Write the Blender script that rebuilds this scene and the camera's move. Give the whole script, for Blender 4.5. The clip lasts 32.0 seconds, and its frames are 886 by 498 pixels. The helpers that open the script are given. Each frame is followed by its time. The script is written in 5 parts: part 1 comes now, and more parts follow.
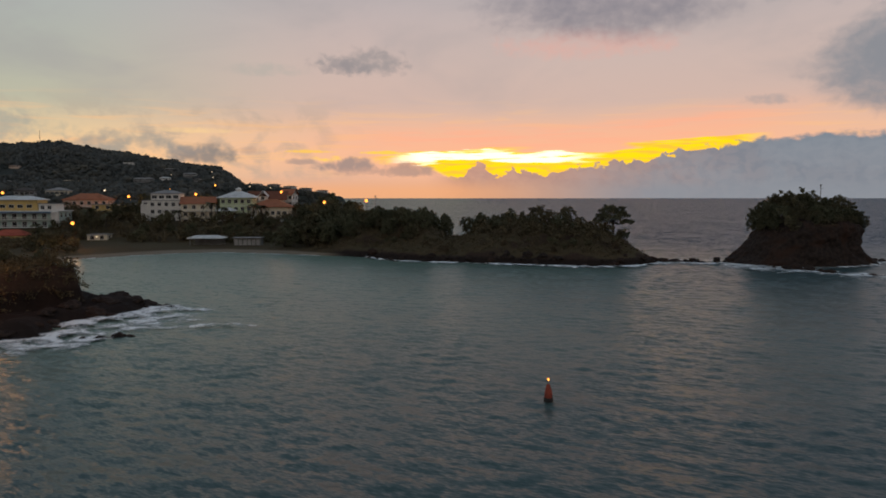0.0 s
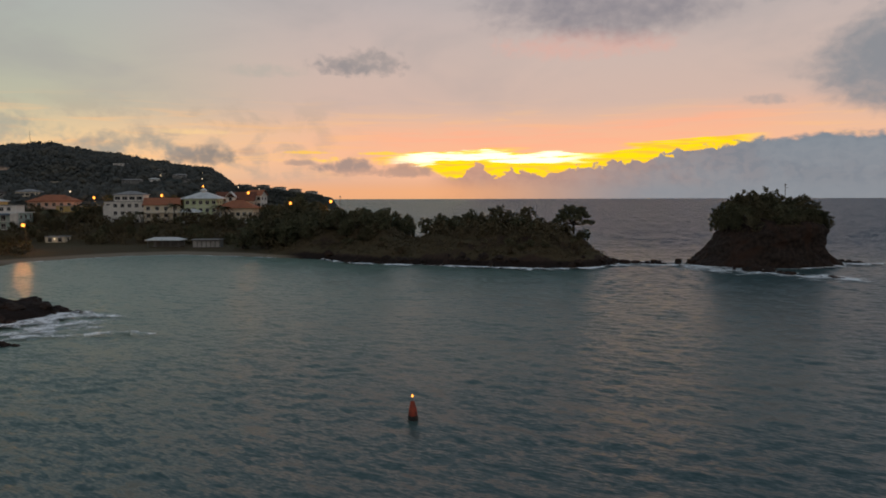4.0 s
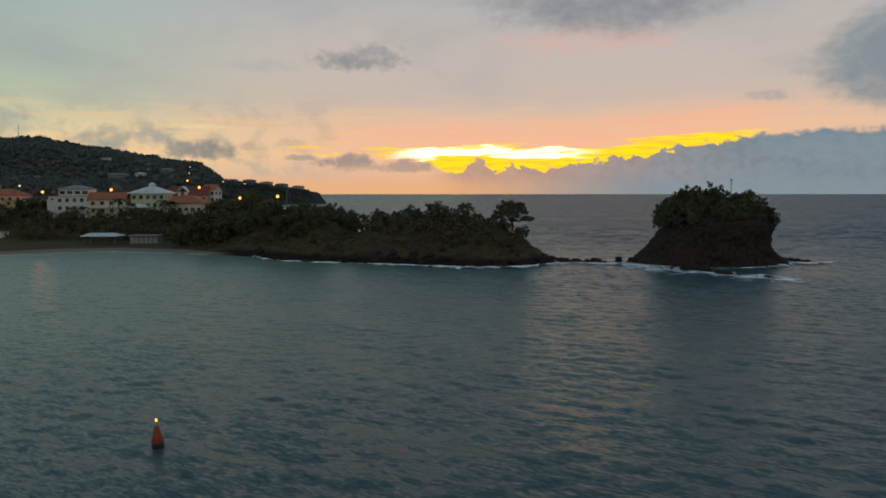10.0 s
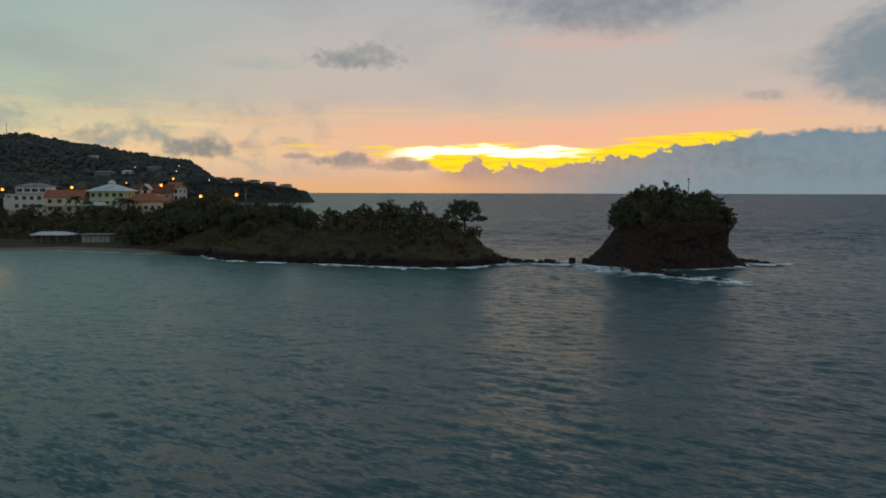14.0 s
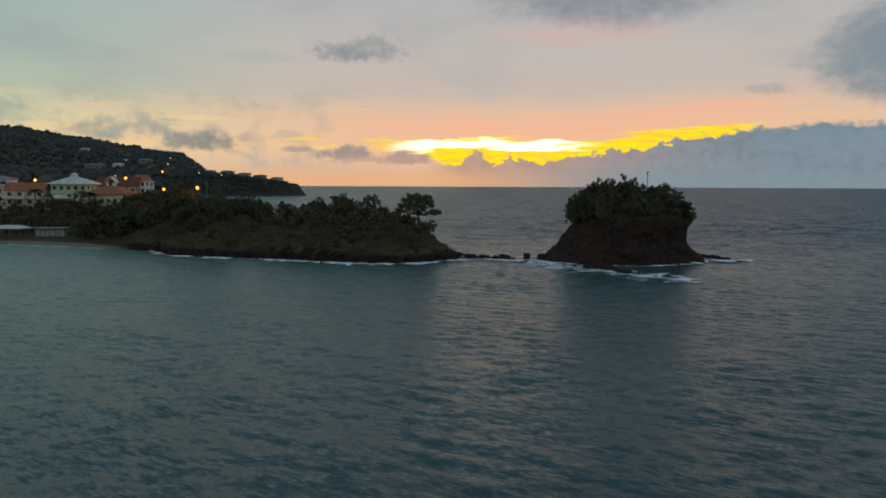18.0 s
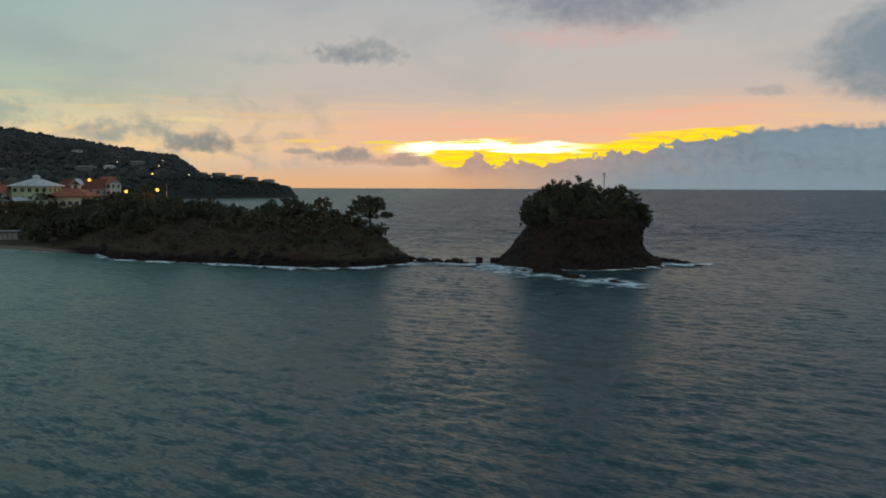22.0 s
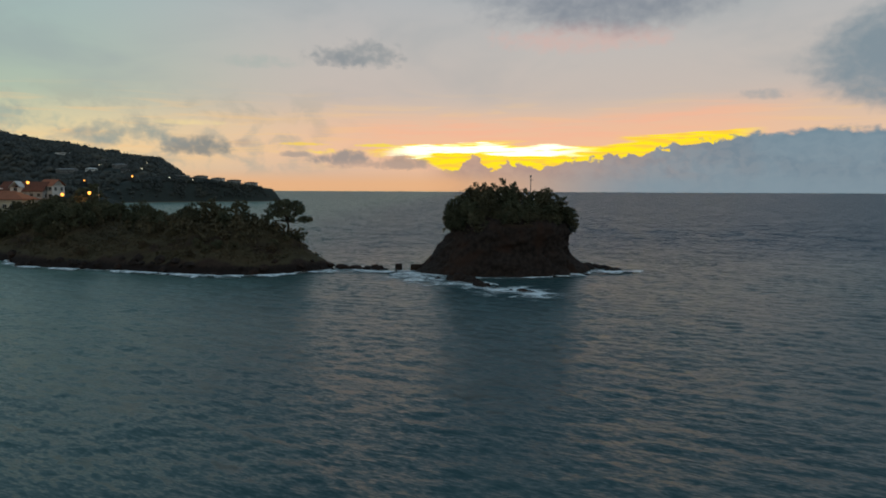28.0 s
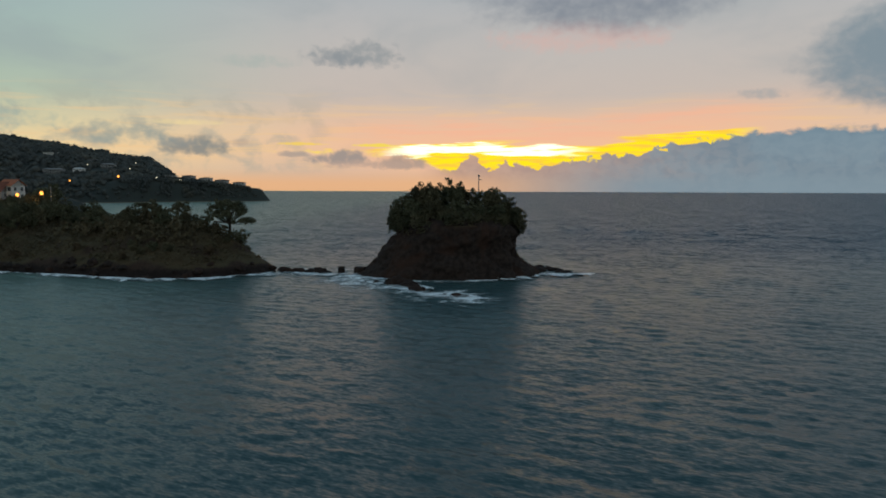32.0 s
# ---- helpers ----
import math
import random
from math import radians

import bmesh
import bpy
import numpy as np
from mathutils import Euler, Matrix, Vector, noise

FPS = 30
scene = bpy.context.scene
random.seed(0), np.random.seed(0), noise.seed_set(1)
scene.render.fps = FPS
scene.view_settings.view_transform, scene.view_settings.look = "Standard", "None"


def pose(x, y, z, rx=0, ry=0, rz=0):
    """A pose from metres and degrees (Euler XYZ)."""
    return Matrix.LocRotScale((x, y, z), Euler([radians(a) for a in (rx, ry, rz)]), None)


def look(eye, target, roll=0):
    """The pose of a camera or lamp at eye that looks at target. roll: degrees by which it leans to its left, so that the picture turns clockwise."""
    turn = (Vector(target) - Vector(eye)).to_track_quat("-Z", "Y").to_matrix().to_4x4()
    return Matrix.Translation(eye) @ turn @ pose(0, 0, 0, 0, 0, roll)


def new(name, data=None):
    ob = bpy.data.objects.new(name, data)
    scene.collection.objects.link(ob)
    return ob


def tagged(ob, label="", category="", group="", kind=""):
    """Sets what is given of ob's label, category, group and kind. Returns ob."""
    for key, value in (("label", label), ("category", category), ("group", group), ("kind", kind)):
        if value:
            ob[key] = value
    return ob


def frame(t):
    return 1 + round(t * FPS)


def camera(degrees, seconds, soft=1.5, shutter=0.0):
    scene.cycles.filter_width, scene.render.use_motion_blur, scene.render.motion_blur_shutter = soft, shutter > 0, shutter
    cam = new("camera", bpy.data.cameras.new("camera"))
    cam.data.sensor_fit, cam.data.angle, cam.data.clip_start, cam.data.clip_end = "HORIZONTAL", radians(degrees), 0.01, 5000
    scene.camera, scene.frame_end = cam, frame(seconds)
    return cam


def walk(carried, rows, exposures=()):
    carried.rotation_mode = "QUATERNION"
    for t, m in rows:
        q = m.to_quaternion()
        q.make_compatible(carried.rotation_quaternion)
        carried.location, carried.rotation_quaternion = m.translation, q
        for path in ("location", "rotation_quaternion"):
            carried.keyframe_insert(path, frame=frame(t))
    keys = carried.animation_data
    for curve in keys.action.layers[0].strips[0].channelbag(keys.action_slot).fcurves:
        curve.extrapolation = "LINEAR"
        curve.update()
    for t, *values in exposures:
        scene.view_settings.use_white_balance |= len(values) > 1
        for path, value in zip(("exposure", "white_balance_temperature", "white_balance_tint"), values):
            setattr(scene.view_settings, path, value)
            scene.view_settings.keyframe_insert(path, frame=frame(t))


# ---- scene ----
cam = camera(62, 32.0, soft=1.8)
ROWS = [
    (0, (0.41, -0.83, 19.92), (-3.58, 98.83, 12.66), -0.02),
    (0.5, (1.97, -0.02, 19.90), (-1.91, 99.64, 12.68), -0.06),
    (1, (3.53, 0.79, 19.89), (-0.34, 100.46, 12.79), -0.05),
    (1.5, (5.10, 1.59, 19.88), (1.09, 101.25, 12.66), -0.09),
    (2, (6.66, 2.39, 19.87), (2.52, 102.04, 12.61), -0.12),
    (2.5, (8.23, 3.19, 19.85), (4.30, 102.86, 12.71), -0.08),
    (3, (9.80, 3.99, 19.84), (6.06, 103.66, 12.68), -0.11),
    (3.5, (11.37, 4.78, 19.83), (7.62, 104.46, 12.70), -0.13),
    (5.5, (17.68, 7.95, 19.79), (13.61, 107.59, 12.39), -0.16),
    (6, (19.26, 8.73, 19.78), (15.23, 108.38, 12.39), -0.11),
    (6.5, (20.84, 9.52, 19.78), (17.07, 109.18, 12.50), -0.17),
    (7, (22.42, 10.30, 19.77), (18.76, 109.97, 12.52), -0.13),
    (7.5, (24.00, 11.08, 19.76), (20.20, 110.74, 12.46), -0.10),
    (8, (25.59, 11.86, 19.75), (21.77, 111.51, 12.34), -0.08),
    (8.5, (27.17, 12.64, 19.75), (23.32, 112.27, 12.10), -0.10),
    (9, (28.75, 13.42, 19.74), (24.94, 113.06, 12.16), -0.05),
    (9.5, (30.34, 14.20, 19.73), (26.54, 113.84, 12.17), -0.08),
    (10, (31.93, 14.97, 19.73), (28.05, 114.59, 11.92), -0.03),
    (10.5, (33.51, 15.75, 19.72), (29.63, 115.37, 11.94), -0.05),
    (11, (35.10, 16.52, 19.72), (31.36, 116.14, 11.81), 0.00),
    (11.5, (36.69, 17.29, 19.71), (32.81, 116.89, 11.62), -0.04),
    (12, (38.27, 18.06, 19.71), (34.39, 117.66, 11.67), -0.02),
    (12.5, (39.86, 18.84, 19.70), (36.21, 118.46, 11.79), 0.10),
    (13, (41.45, 19.61, 19.70), (37.98, 119.23, 11.78), 0.15),
    (13.5, (43.03, 20.38, 19.70), (39.60, 120.00, 11.79), 0.15),
    (15.5, (49.38, 23.45, 19.69), (45.75, 123.03, 11.22), 0.16),
    (16, (50.97, 24.22, 19.69), (47.44, 123.79, 11.07), 0.19),
    (16.5, (52.55, 24.99, 19.69), (48.90, 124.55, 11.06), 0.21),
    (17, (54.13, 25.76, 19.69), (50.42, 125.31, 11.05), 0.25),
    (17.5, (55.72, 26.52, 19.69), (51.91, 126.06, 10.90), 0.23),
    (18, (57.30, 27.29, 19.69), (53.78, 126.84, 10.85), 0.25),
    (18.5, (58.88, 28.06, 19.69), (55.32, 127.60, 10.81), 0.27),
    (19, (60.46, 28.83, 19.69), (56.85, 128.38, 10.95), 0.24),
    (19.5, (62.04, 29.60, 19.70), (58.41, 129.15, 10.97), 0.22),
    (20, (63.62, 30.37, 19.70), (59.85, 129.91, 10.87), 0.23),
    (20.5, (65.20, 31.14, 19.70), (61.23, 130.67, 10.83), 0.17),
    (21, (66.77, 31.91, 19.70), (63.05, 131.46, 10.99), 0.23),
    (21.5, (68.35, 32.68, 19.71), (64.62, 132.23, 11.03), 0.21),
    (22, (69.92, 33.45, 19.71), (66.29, 133.02, 11.13), 0.21),
    (22.5, (71.49, 34.22, 19.72), (68.02, 133.80, 11.15), 0.27),
    (23, (73.06, 35.00, 19.72), (69.55, 134.56, 11.07), 0.24),
    (23.5, (74.62, 35.77, 19.73), (71.10, 135.34, 11.11), 0.28),
    (24, (76.19, 36.55, 19.73), (72.57, 136.11, 11.16), 0.24),
    (24.5, (77.75, 37.32, 19.74), (74.06, 136.89, 11.20), 0.27),
    (25, (79.31, 38.10, 19.74), (75.91, 137.69, 11.39), 0.28),
    (25.5, (80.87, 38.88, 19.75), (77.76, 138.48, 11.42), 0.39),
    (27.5, (87.08, 42.00, 19.78), (83.93, 141.62, 11.59), 0.29),
    (28, (88.63, 42.79, 19.79), (85.40, 142.40, 11.62), 0.25),
    (28.5, (90.18, 43.58, 19.80), (87.08, 143.19, 11.54), 0.31),
    (29, (91.72, 44.37, 19.81), (88.52, 143.97, 11.54), 0.25),
    (29.5, (93.25, 45.16, 19.82), (90.12, 144.77, 11.66), 0.20),
    (30, (94.79, 45.95, 19.83), (91.64, 145.58, 11.89), 0.19),
    (30.5, (96.32, 46.74, 19.84), (93.21, 146.37, 11.76), 0.22),
    (31, (97.85, 47.54, 19.85), (94.57, 147.15, 11.67), 0.21),
    (31.5, (99.38, 48.34, 19.86), (95.69, 147.92, 11.49), 0.12),
    (32, (100.90, 49.14, 19.87), (97.95, 148.76, 11.68), 0.22),
]
walk(cam, [(t, look(eye, aim, lean)) for t, eye, aim, lean in ROWS],
     exposures=[(0, 0.0, 6640, 17), (1.5, 0.0, 6880, 20), (6, 0.0, 6440, 10), (13, 0.0, 6020, 2), (22, 0.0, 5820, 0), (32, 0.0, 5750, -1)])

# ---- node helpers ----


def lin(r, g, b):
    """Linear colour from display values 0 to 255."""
    return tuple(((v / 255 + 0.055) / 1.055) ** 2.4 if v > 10 else v / 255 / 12.92 for v in (r, g, b)) + (1.0,)


class Nodes:
    """Short hand for building a node tree."""

    def __init__(self, tree):
        self.tree = tree
        tree.nodes.clear()

    def add(self, kind, **settings):
        node = self.tree.nodes.new(kind)
        for key, value in settings.items():
            setattr(node, key, value)
        return node

    def put(self, socket, value):
        if isinstance(value, bpy.types.NodeSocket):
            self.tree.links.new(value, socket)
        else:
            socket.default_value = value

    def m(self, op, a, b=0.0, c=0.0):
        node = self.add("ShaderNodeMath", operation=op)
        for socket, value in zip(node.inputs, (a, b, c)):
            self.put(socket, value)
        return node.outputs[0]

    def step(self, x, lo, hi, a=0.0, b=1.0):
        node = self.add("ShaderNodeMapRange", interpolation_type="SMOOTHSTEP")
        for socket, value in zip(node.inputs, (x, lo, hi, a, b)):
            self.put(socket, value)
        return node.outputs[0]

    def mix(self, f, a, b, blend="MIX"):
        node = self.add("ShaderNodeMix", data_type="RGBA", blend_type=blend)
        self.put(node.inputs[0], f), self.put(node.inputs[6], a), self.put(node.inputs[7], b)
        return node.outputs[2]

    def ramp(self, x, stops):
        node = self.add("ShaderNodeValToRGB")
        elements = node.color_ramp.elements
        elements[0].position, elements[0].color = stops[0]
        elements[1].position, elements[1].color = stops[-1]
        for position, colour in stops[1:-1]:
            elements.new(position).color = colour
        self.put(node.inputs[0], x)
        return node.outputs[0]

    def vec(self, x, y, z=0.0):
        node = self.add("ShaderNodeCombineXYZ")
        for socket, value in zip(node.inputs, (x, y, z)):
            self.put(socket, value)
        return node.outputs[0]

    def noise(self, vector, scale, detail=3.0, rough=0.55, warp=0.0):
        node = self.add("ShaderNodeTexNoise")
        if vector is not None:
            self.put(node.inputs["Vector"], vector)
        node.inputs["Scale"].default_value, node.inputs["Detail"].default_value = scale, detail
        node.inputs["Roughness"].default_value, node.inputs["Distortion"].default_value = rough, warp
        return node.outputs[0]


# ---- world: a cloudy sky after sunset ----
def build_world():
    world = bpy.data.worlds.new("dusk_sky")
    world.use_nodes = True
    scene.world = world
    n = Nodes(world.node_tree)
    place = n.add("ShaderNodeTexCoord").outputs["Generated"]
    split = n.add("ShaderNodeSeparateXYZ")
    n.put(split.inputs[0], place)
    x, y, z = split.outputs
    az = n.m("MULTIPLY", n.m("ARCTAN2", x, y), 57.2958)
    el = n.m("MULTIPLY", n.m("ARCSINE", n.m("MAXIMUM", n.m("MINIMUM", z, 0.9999), -0.9999)), 57.2958)
    up = n.m("DIVIDE", n.m("MAXIMUM", el, 0.0), 90.0)

    def bands(*stops):
        return n.ramp(up, [(deg / 90, lin(*c)) for deg, c in stops])

    left = bands((0, (230, 190, 148)), (2.5, (250, 206, 148)), (4.6, (228, 204, 158)), (6.5, (186, 188, 164)), (9.5, (174, 182, 168)),
                 (15, (168, 180, 178)), (22, (138, 156, 166)), (38, (104, 130, 150)), (90, (84, 110, 138)))
    right = bands((0, (204, 174, 156)), (3, (244, 192, 154)), (5, (232, 190, 160)), (7, (208, 184, 170)), (10, (202, 184, 174)),
                  (15.5, (180, 176, 176)), (22, (140, 150, 160)), (38, (104, 130, 150)), (90, (84, 110, 138)))
    back = bands((0, (168, 163, 156)), (22, (166, 164, 160)), (45, (120, 138, 150)), (90, (84, 110, 138)))
    sky = n.mix(n.step(az, -34.0, -8.0), left, right)
    sky = n.mix(n.step(n.m("ABSOLUTE", az), 40.0, 120.0), sky, back)

    warped = n.vec(n.m("MULTIPLY", az, 0.5), el)
    soft = n.noise(n.vec(n.m("MULTIPLY", az, 0.35), n.m("MULTIPLY", el, 0.8)), 0.22, 4.0, 0.55, 0.4)
    lump = n.noise(n.vec(n.m("MULTIPLY", az, 0.75), el), 0.5, 4.0, 0.54, 0.3)
    fine = n.noise(warped, 1.7, 3.0, 0.5, 0.1)
    streak = n.noise(n.vec(n.m("MULTIPLY", az, 0.16), n.m("MULTIPLY", el, 2.2)), 1.0, 4.0, 0.55, 0.5)

    # broad grey veils over the whole sky
    veil = n.m("MULTIPLY", n.step(soft, 0.42, 0.72), n.step(el, 4.5, 9.0))
    sky = n.mix(n.m("MULTIPLY", veil, 0.42), sky, lin(160, 160, 160))
    haze = n.m("MULTIPLY", n.step(lump, 0.44, 0.62), n.m("MULTIPLY", n.step(el, 0.6, 1.8), n.m("MULTIPLY", n.step(el, 8.0, 5.0), n.step(az, -6.0, -14.0))))
    sky = n.mix(n.m("MULTIPLY", haze, 0.5), sky, lin(170, 162, 148))
    # peach streaks low in the sky
    low = n.m("MULTIPLY", n.step(streak, 0.48, 0.66), n.m("MULTIPLY", n.step(el, 0.8, 2.4), n.step(el, 8.0, 4.0)))
    sky = n.mix(n.m("MULTIPLY", low, n.step(n.m("ABSOLUTE", az), 60.0, 25.0, 0.0, 0.55)), sky, lin(246, 196, 140))

    curl = n.noise(n.vec(az, n.m("MULTIPLY", el, 1.25)), 1.3, 2.2, 0.5, 0.4)

    def blob(a, e, wa, we, rag=0.9):
        """A ragged cloud of the given half width and half height in degrees, flatter below."""
        da = n.m("DIVIDE", n.m("SUBTRACT", az, a), wa)
        de = n.m("DIVIDE", n.m("SUBTRACT", el, e), we)
        de = n.m("MULTIPLY", de, n.step(de, -0.6, 0.4, 1.35, 0.9))
        d = n.m("ADD", n.m("MULTIPLY", da, da), n.m("MULTIPLY", de, de))
        ragged = n.m("ADD", n.m("MULTIPLY", n.m("SUBTRACT", lump, 0.5), 0.85 * min(1.0, 1.6 / we)), n.m("MULTIPLY", n.m("SUBTRACT", curl, 0.5), 0.7 * min(1.0, 1.3 / we)))
        ragged = n.m("ADD", ragged, n.m("MULTIPLY", n.m("SUBTRACT", soft, 0.5), 1.1 * max(0.0, 1.0 - 1.2 / we)))
        return n.m("ADD", n.m("SUBTRACT", 1.0, d), n.m("MULTIPLY", ragged, rag * 3.0))

    # the gap under the cloud deck through which the set sun still shines
    line = n.m("ADD", 2.9, n.m("MULTIPLY", n.m("MAXIMUM", n.m("SUBTRACT", az, 8.0), 0.0), 0.104))
    off = n.m("SUBTRACT", el, line)
    halo = n.m("MULTIPLY", n.step(n.m("ABSOLUTE", off), 3.6, 0.3), n.m("MULTIPLY", n.step(az, -17.0, 0.0), n.step(az, 30.0, 14.0)))
    sky = n.mix(n.m("MULTIPLY", halo, 0.72), sky, lin(254, 186, 144))
    rosy = n.m("MULTIPLY", n.step(n.m("ABSOLUTE", n.m("SUBTRACT", off, 1.5)), 1.5, 0.1), n.m("MULTIPLY", n.step(az, -14.0, -2.0), n.step(az, 26.0, 16.0)))
    sky = n.mix(n.m("MULTIPLY", rosy, n.step(streak, 0.4, 0.6, 0.1, 0.5)), sky, lin(255, 176, 146))
    wave = n.m("SUBTRACT", streak, 0.5)
    wide = n.m("MULTIPLY", n.step(az, -11.0, -4.5, 0.1, 1.0), n.step(az, 8.0, 19.0, 1.0, 0.85))
    ceiling_line = n.m("ADD", n.m("MULTIPLY", wide, 0.55), n.m("MULTIPLY", wave, 1.9))
    floor_line = n.m("ADD", n.step(az, -6.0, -0.5, -0.25, -1.9), n.m("MULTIPLY", n.m("SUBTRACT", lump, 0.5), 1.6))
    inside = n.m("MULTIPLY", n.step(n.m("SUBTRACT", ceiling_line, off), -0.05, 0.3), n.step(n.m("SUBTRACT", off, floor_line), -0.1, 0.35))
    dash = n.step(n.m("ADD", n.noise(n.vec(az, n.m("MULTIPLY", el, 3.0)), 0.55, 3.0, 0.5), n.step(az, -10.5, -6.0, 0.0, 0.5)), 0.48, 0.62)
    span = n.m("MULTIPLY", dash, n.m("MULTIPLY", n.step(az, -16.0, -8.0), n.step(az, 22.0, 19.0)))
    glow = n.m("MULTIPLY", inside, span)
    sky = n.mix(glow, sky, n.mix(n.step(n.noise(n.vec(n.m("MULTIPLY", az, 0.3), n.m("MULTIPLY", el, 3.0)), 1.3, 3.0, 0.6), 0.42, 0.62), (1.15, 0.80, 0.006, 1.0), (1.1, 0.60, 0.05, 1.0)))
    heart = n.m("ADD", n.m("SUBTRACT", 1.0, n.m("POWER", n.m("ABSOLUTE", n.m("DIVIDE", off, 0.5)), 2.0)), n.m("MULTIPLY", n.m("ADD", wave, n.m("SUBTRACT", n.noise(n.vec(n.m("MULTIPLY", az, 0.35), n.m("MULTIPLY", el, 4.0)), 1.1, 2.0, 0.5), 0.5)), 4.0))
    core = n.m("MULTIPLY", n.step(heart, 0.05, 0.95), n.m("MULTIPLY", n.step(az, -7.0, -4.0), n.step(az, 10.5, 6.5)))
    sky = n.mix(core, sky, (1.6, 1.5, 0.95, 1.0))

    # bank of cloud on the horizon, climbing to the right, with a billowing top
    top = n.m("ADD", n.m("ADD", 1.5, n.m("MULTIPLY", n.m("MAXIMUM", n.m("ADD", az, 2.0), 0.0), 0.045)), n.m("MULTIPLY", n.m("MAXIMUM", n.m("SUBTRACT", az, 6.5), 0.0), 0.107))
    top = n.m("SUBTRACT", top, n.m("MULTIPLY", n.m("MAXIMUM", n.m("SUBTRACT", az, 23.0), 0.0), 0.15))
    top = n.m("ADD", top, n.step(n.m("ABSOLUTE", n.m("SUBTRACT", az, 0.4)), 1.6, 0.2, 0.0, 0.75))
    crest = n.noise(n.vec(az, 7.0), 0.42, 2.5, 0.55)
    top = n.m("ADD", top, n.m("MULTIPLY", n.m("SUBTRACT", crest, 0.5), 1.7))
    puff = n.m("ADD", n.m("MULTIPLY", n.m("SUBTRACT", fine, 0.5), 0.8), n.m("MULTIPLY", n.m("SUBTRACT", curl, 0.5), n.step(az, 14.0, 24.0, 1.5, 0.7)))
    over = n.m("SUBTRACT", top, n.m("ADD", el, puff))
    bank = n.m("MULTIPLY", n.step(over, -0.05, n.step(az, 16.0, 26.0, 0.16, 0.5)), n.m("MULTIPLY", n.step(az, -4.0, -0.5), n.step(az, 100.0, 60.0)))
    hue = n.mix(n.step(az, 0.0, 25.0), lin(194, 152, 132), lin(122, 135, 145))
    hue = n.mix(n.step(over, 0.0, 2.6, 0.0, 0.3), hue, lin(156, 150, 149))
    hue = n.mix(n.step(curl, 0.42, 0.62, 0.0, 0.38), hue, n.mix(n.step(az, 0.0, 20.0), lin(178, 142, 130), lin(113, 125, 136)))
    hue = n.mix(n.step(lump, 0.42, 0.62, 0.0, 0.45), hue, n.mix(n.step(az, -2.0, 16.0), lin(222, 170, 140), lin(142, 150, 156)))
    sky = n.mix(bank, sky, hue)
    base = n.m("MULTIPLY", n.step(el, 1.6, 0.2), n.step(n.m("ABSOLUTE", az), 60.0, 30.0, 0.0, 0.75))
    sky = n.mix(base, sky, n.mix(n.step(az, -4.0, 14.0), lin(246, 176, 118), lin(138, 146, 152)))

    # single clouds and lit streaks: azimuth, height, half sizes, raggedness, colour, strength, softness
    for a, e, wa, we, rag, colour, thick, soft_edge in (
        (-9.4, 2.2, 2.9, 0.66, 0.9, (160, 142, 134), 0.9, 1.0), (-5.4, 1.85, 2.8, 0.66, 0.9, (178, 148, 132), 0.9, 1.0), (-7.2, 1.75, 4.2, 0.42, 0.9, (196, 160, 140), 0.7, 1.2),
        (-13.4, 2.5, 1.5, 0.3, 0.8, (172, 150, 138), 0.75, 1.0), (-12.4, 3.3, 2.4, 0.15, 0.8, (255, 206, 90), 0.85, 1.0), (-7.0, 3.25, 1.8, 0.15, 0.8, (255, 216, 70), 0.85, 1.0),
        (-20.2, 2.9, 2.8, 0.95, 0.7, (132, 130, 126), 0.85, 1.1), (-21.4, 3.3, 1.6, 0.6, 0.9, (146, 142, 136), 0.6, 1.2), (-25.2, 3.7, 4.2, 1.15, 0.9, (150, 152, 144), 0.75, 1.5),
        (-20.5, 4.7, 3.2, 0.28, 0.8, (250, 214, 150), 0.6, 1.3), (-17.0, 3.3, 1.0, 0.35, 0.9, (192, 160, 138), 0.5, 1.2), (-15.5, 5.0, 5.0, 0.5, 0.9, (222, 182, 142), 0.5, 1.5),
        (-8.2, 9.8, 4.2, 1.3, 0.9, (150, 147, 146), 0.8, 1.2), (-9.8, 9.5, 2.2, 0.7, 0.9, (140, 138, 140), 0.55, 1.5), (-15.5, 9.2, 3.4, 0.6, 0.9, (172, 174, 164), 0.5, 1.5),
        (8.5, 11.0, 7.5, 1.4, 0.8, (222, 174, 160), 0.6, 1.4), (9.2, 13.8, 10.2, 4.0, 0.8, (130, 130, 138), 0.92, 1.3), (31.5, 8.0, 8.4, 4.6, 0.9, (128, 137, 144), 0.88, 1.0),
        (27.5, 14.5, 7.5, 2.8, 0.9, (140, 144, 149), 0.8, 1.0), (21.0, 6.6, 2.0, 0.45, 0.9, (170, 162, 158), 0.7, 1.3), (-33.0, 4.6, 6.0, 1.3, 0.9, (160, 168, 156), 0.7, 1.6),
    ):
        sky = n.mix(n.m("MULTIPLY", n.step(blob(a, e, wa, we, rag), -0.1, soft_edge), thick), sky, lin(*colour))

    shade = n.add("ShaderNodeBackground")
    n.put(shade.inputs[0], sky)
    shade.inputs[1].default_value = 1.0
    out = n.add("ShaderNodeOutputWorld")
    n.put(out.inputs[0], shade.outputs[0])


build_world()
# ---- materials ----


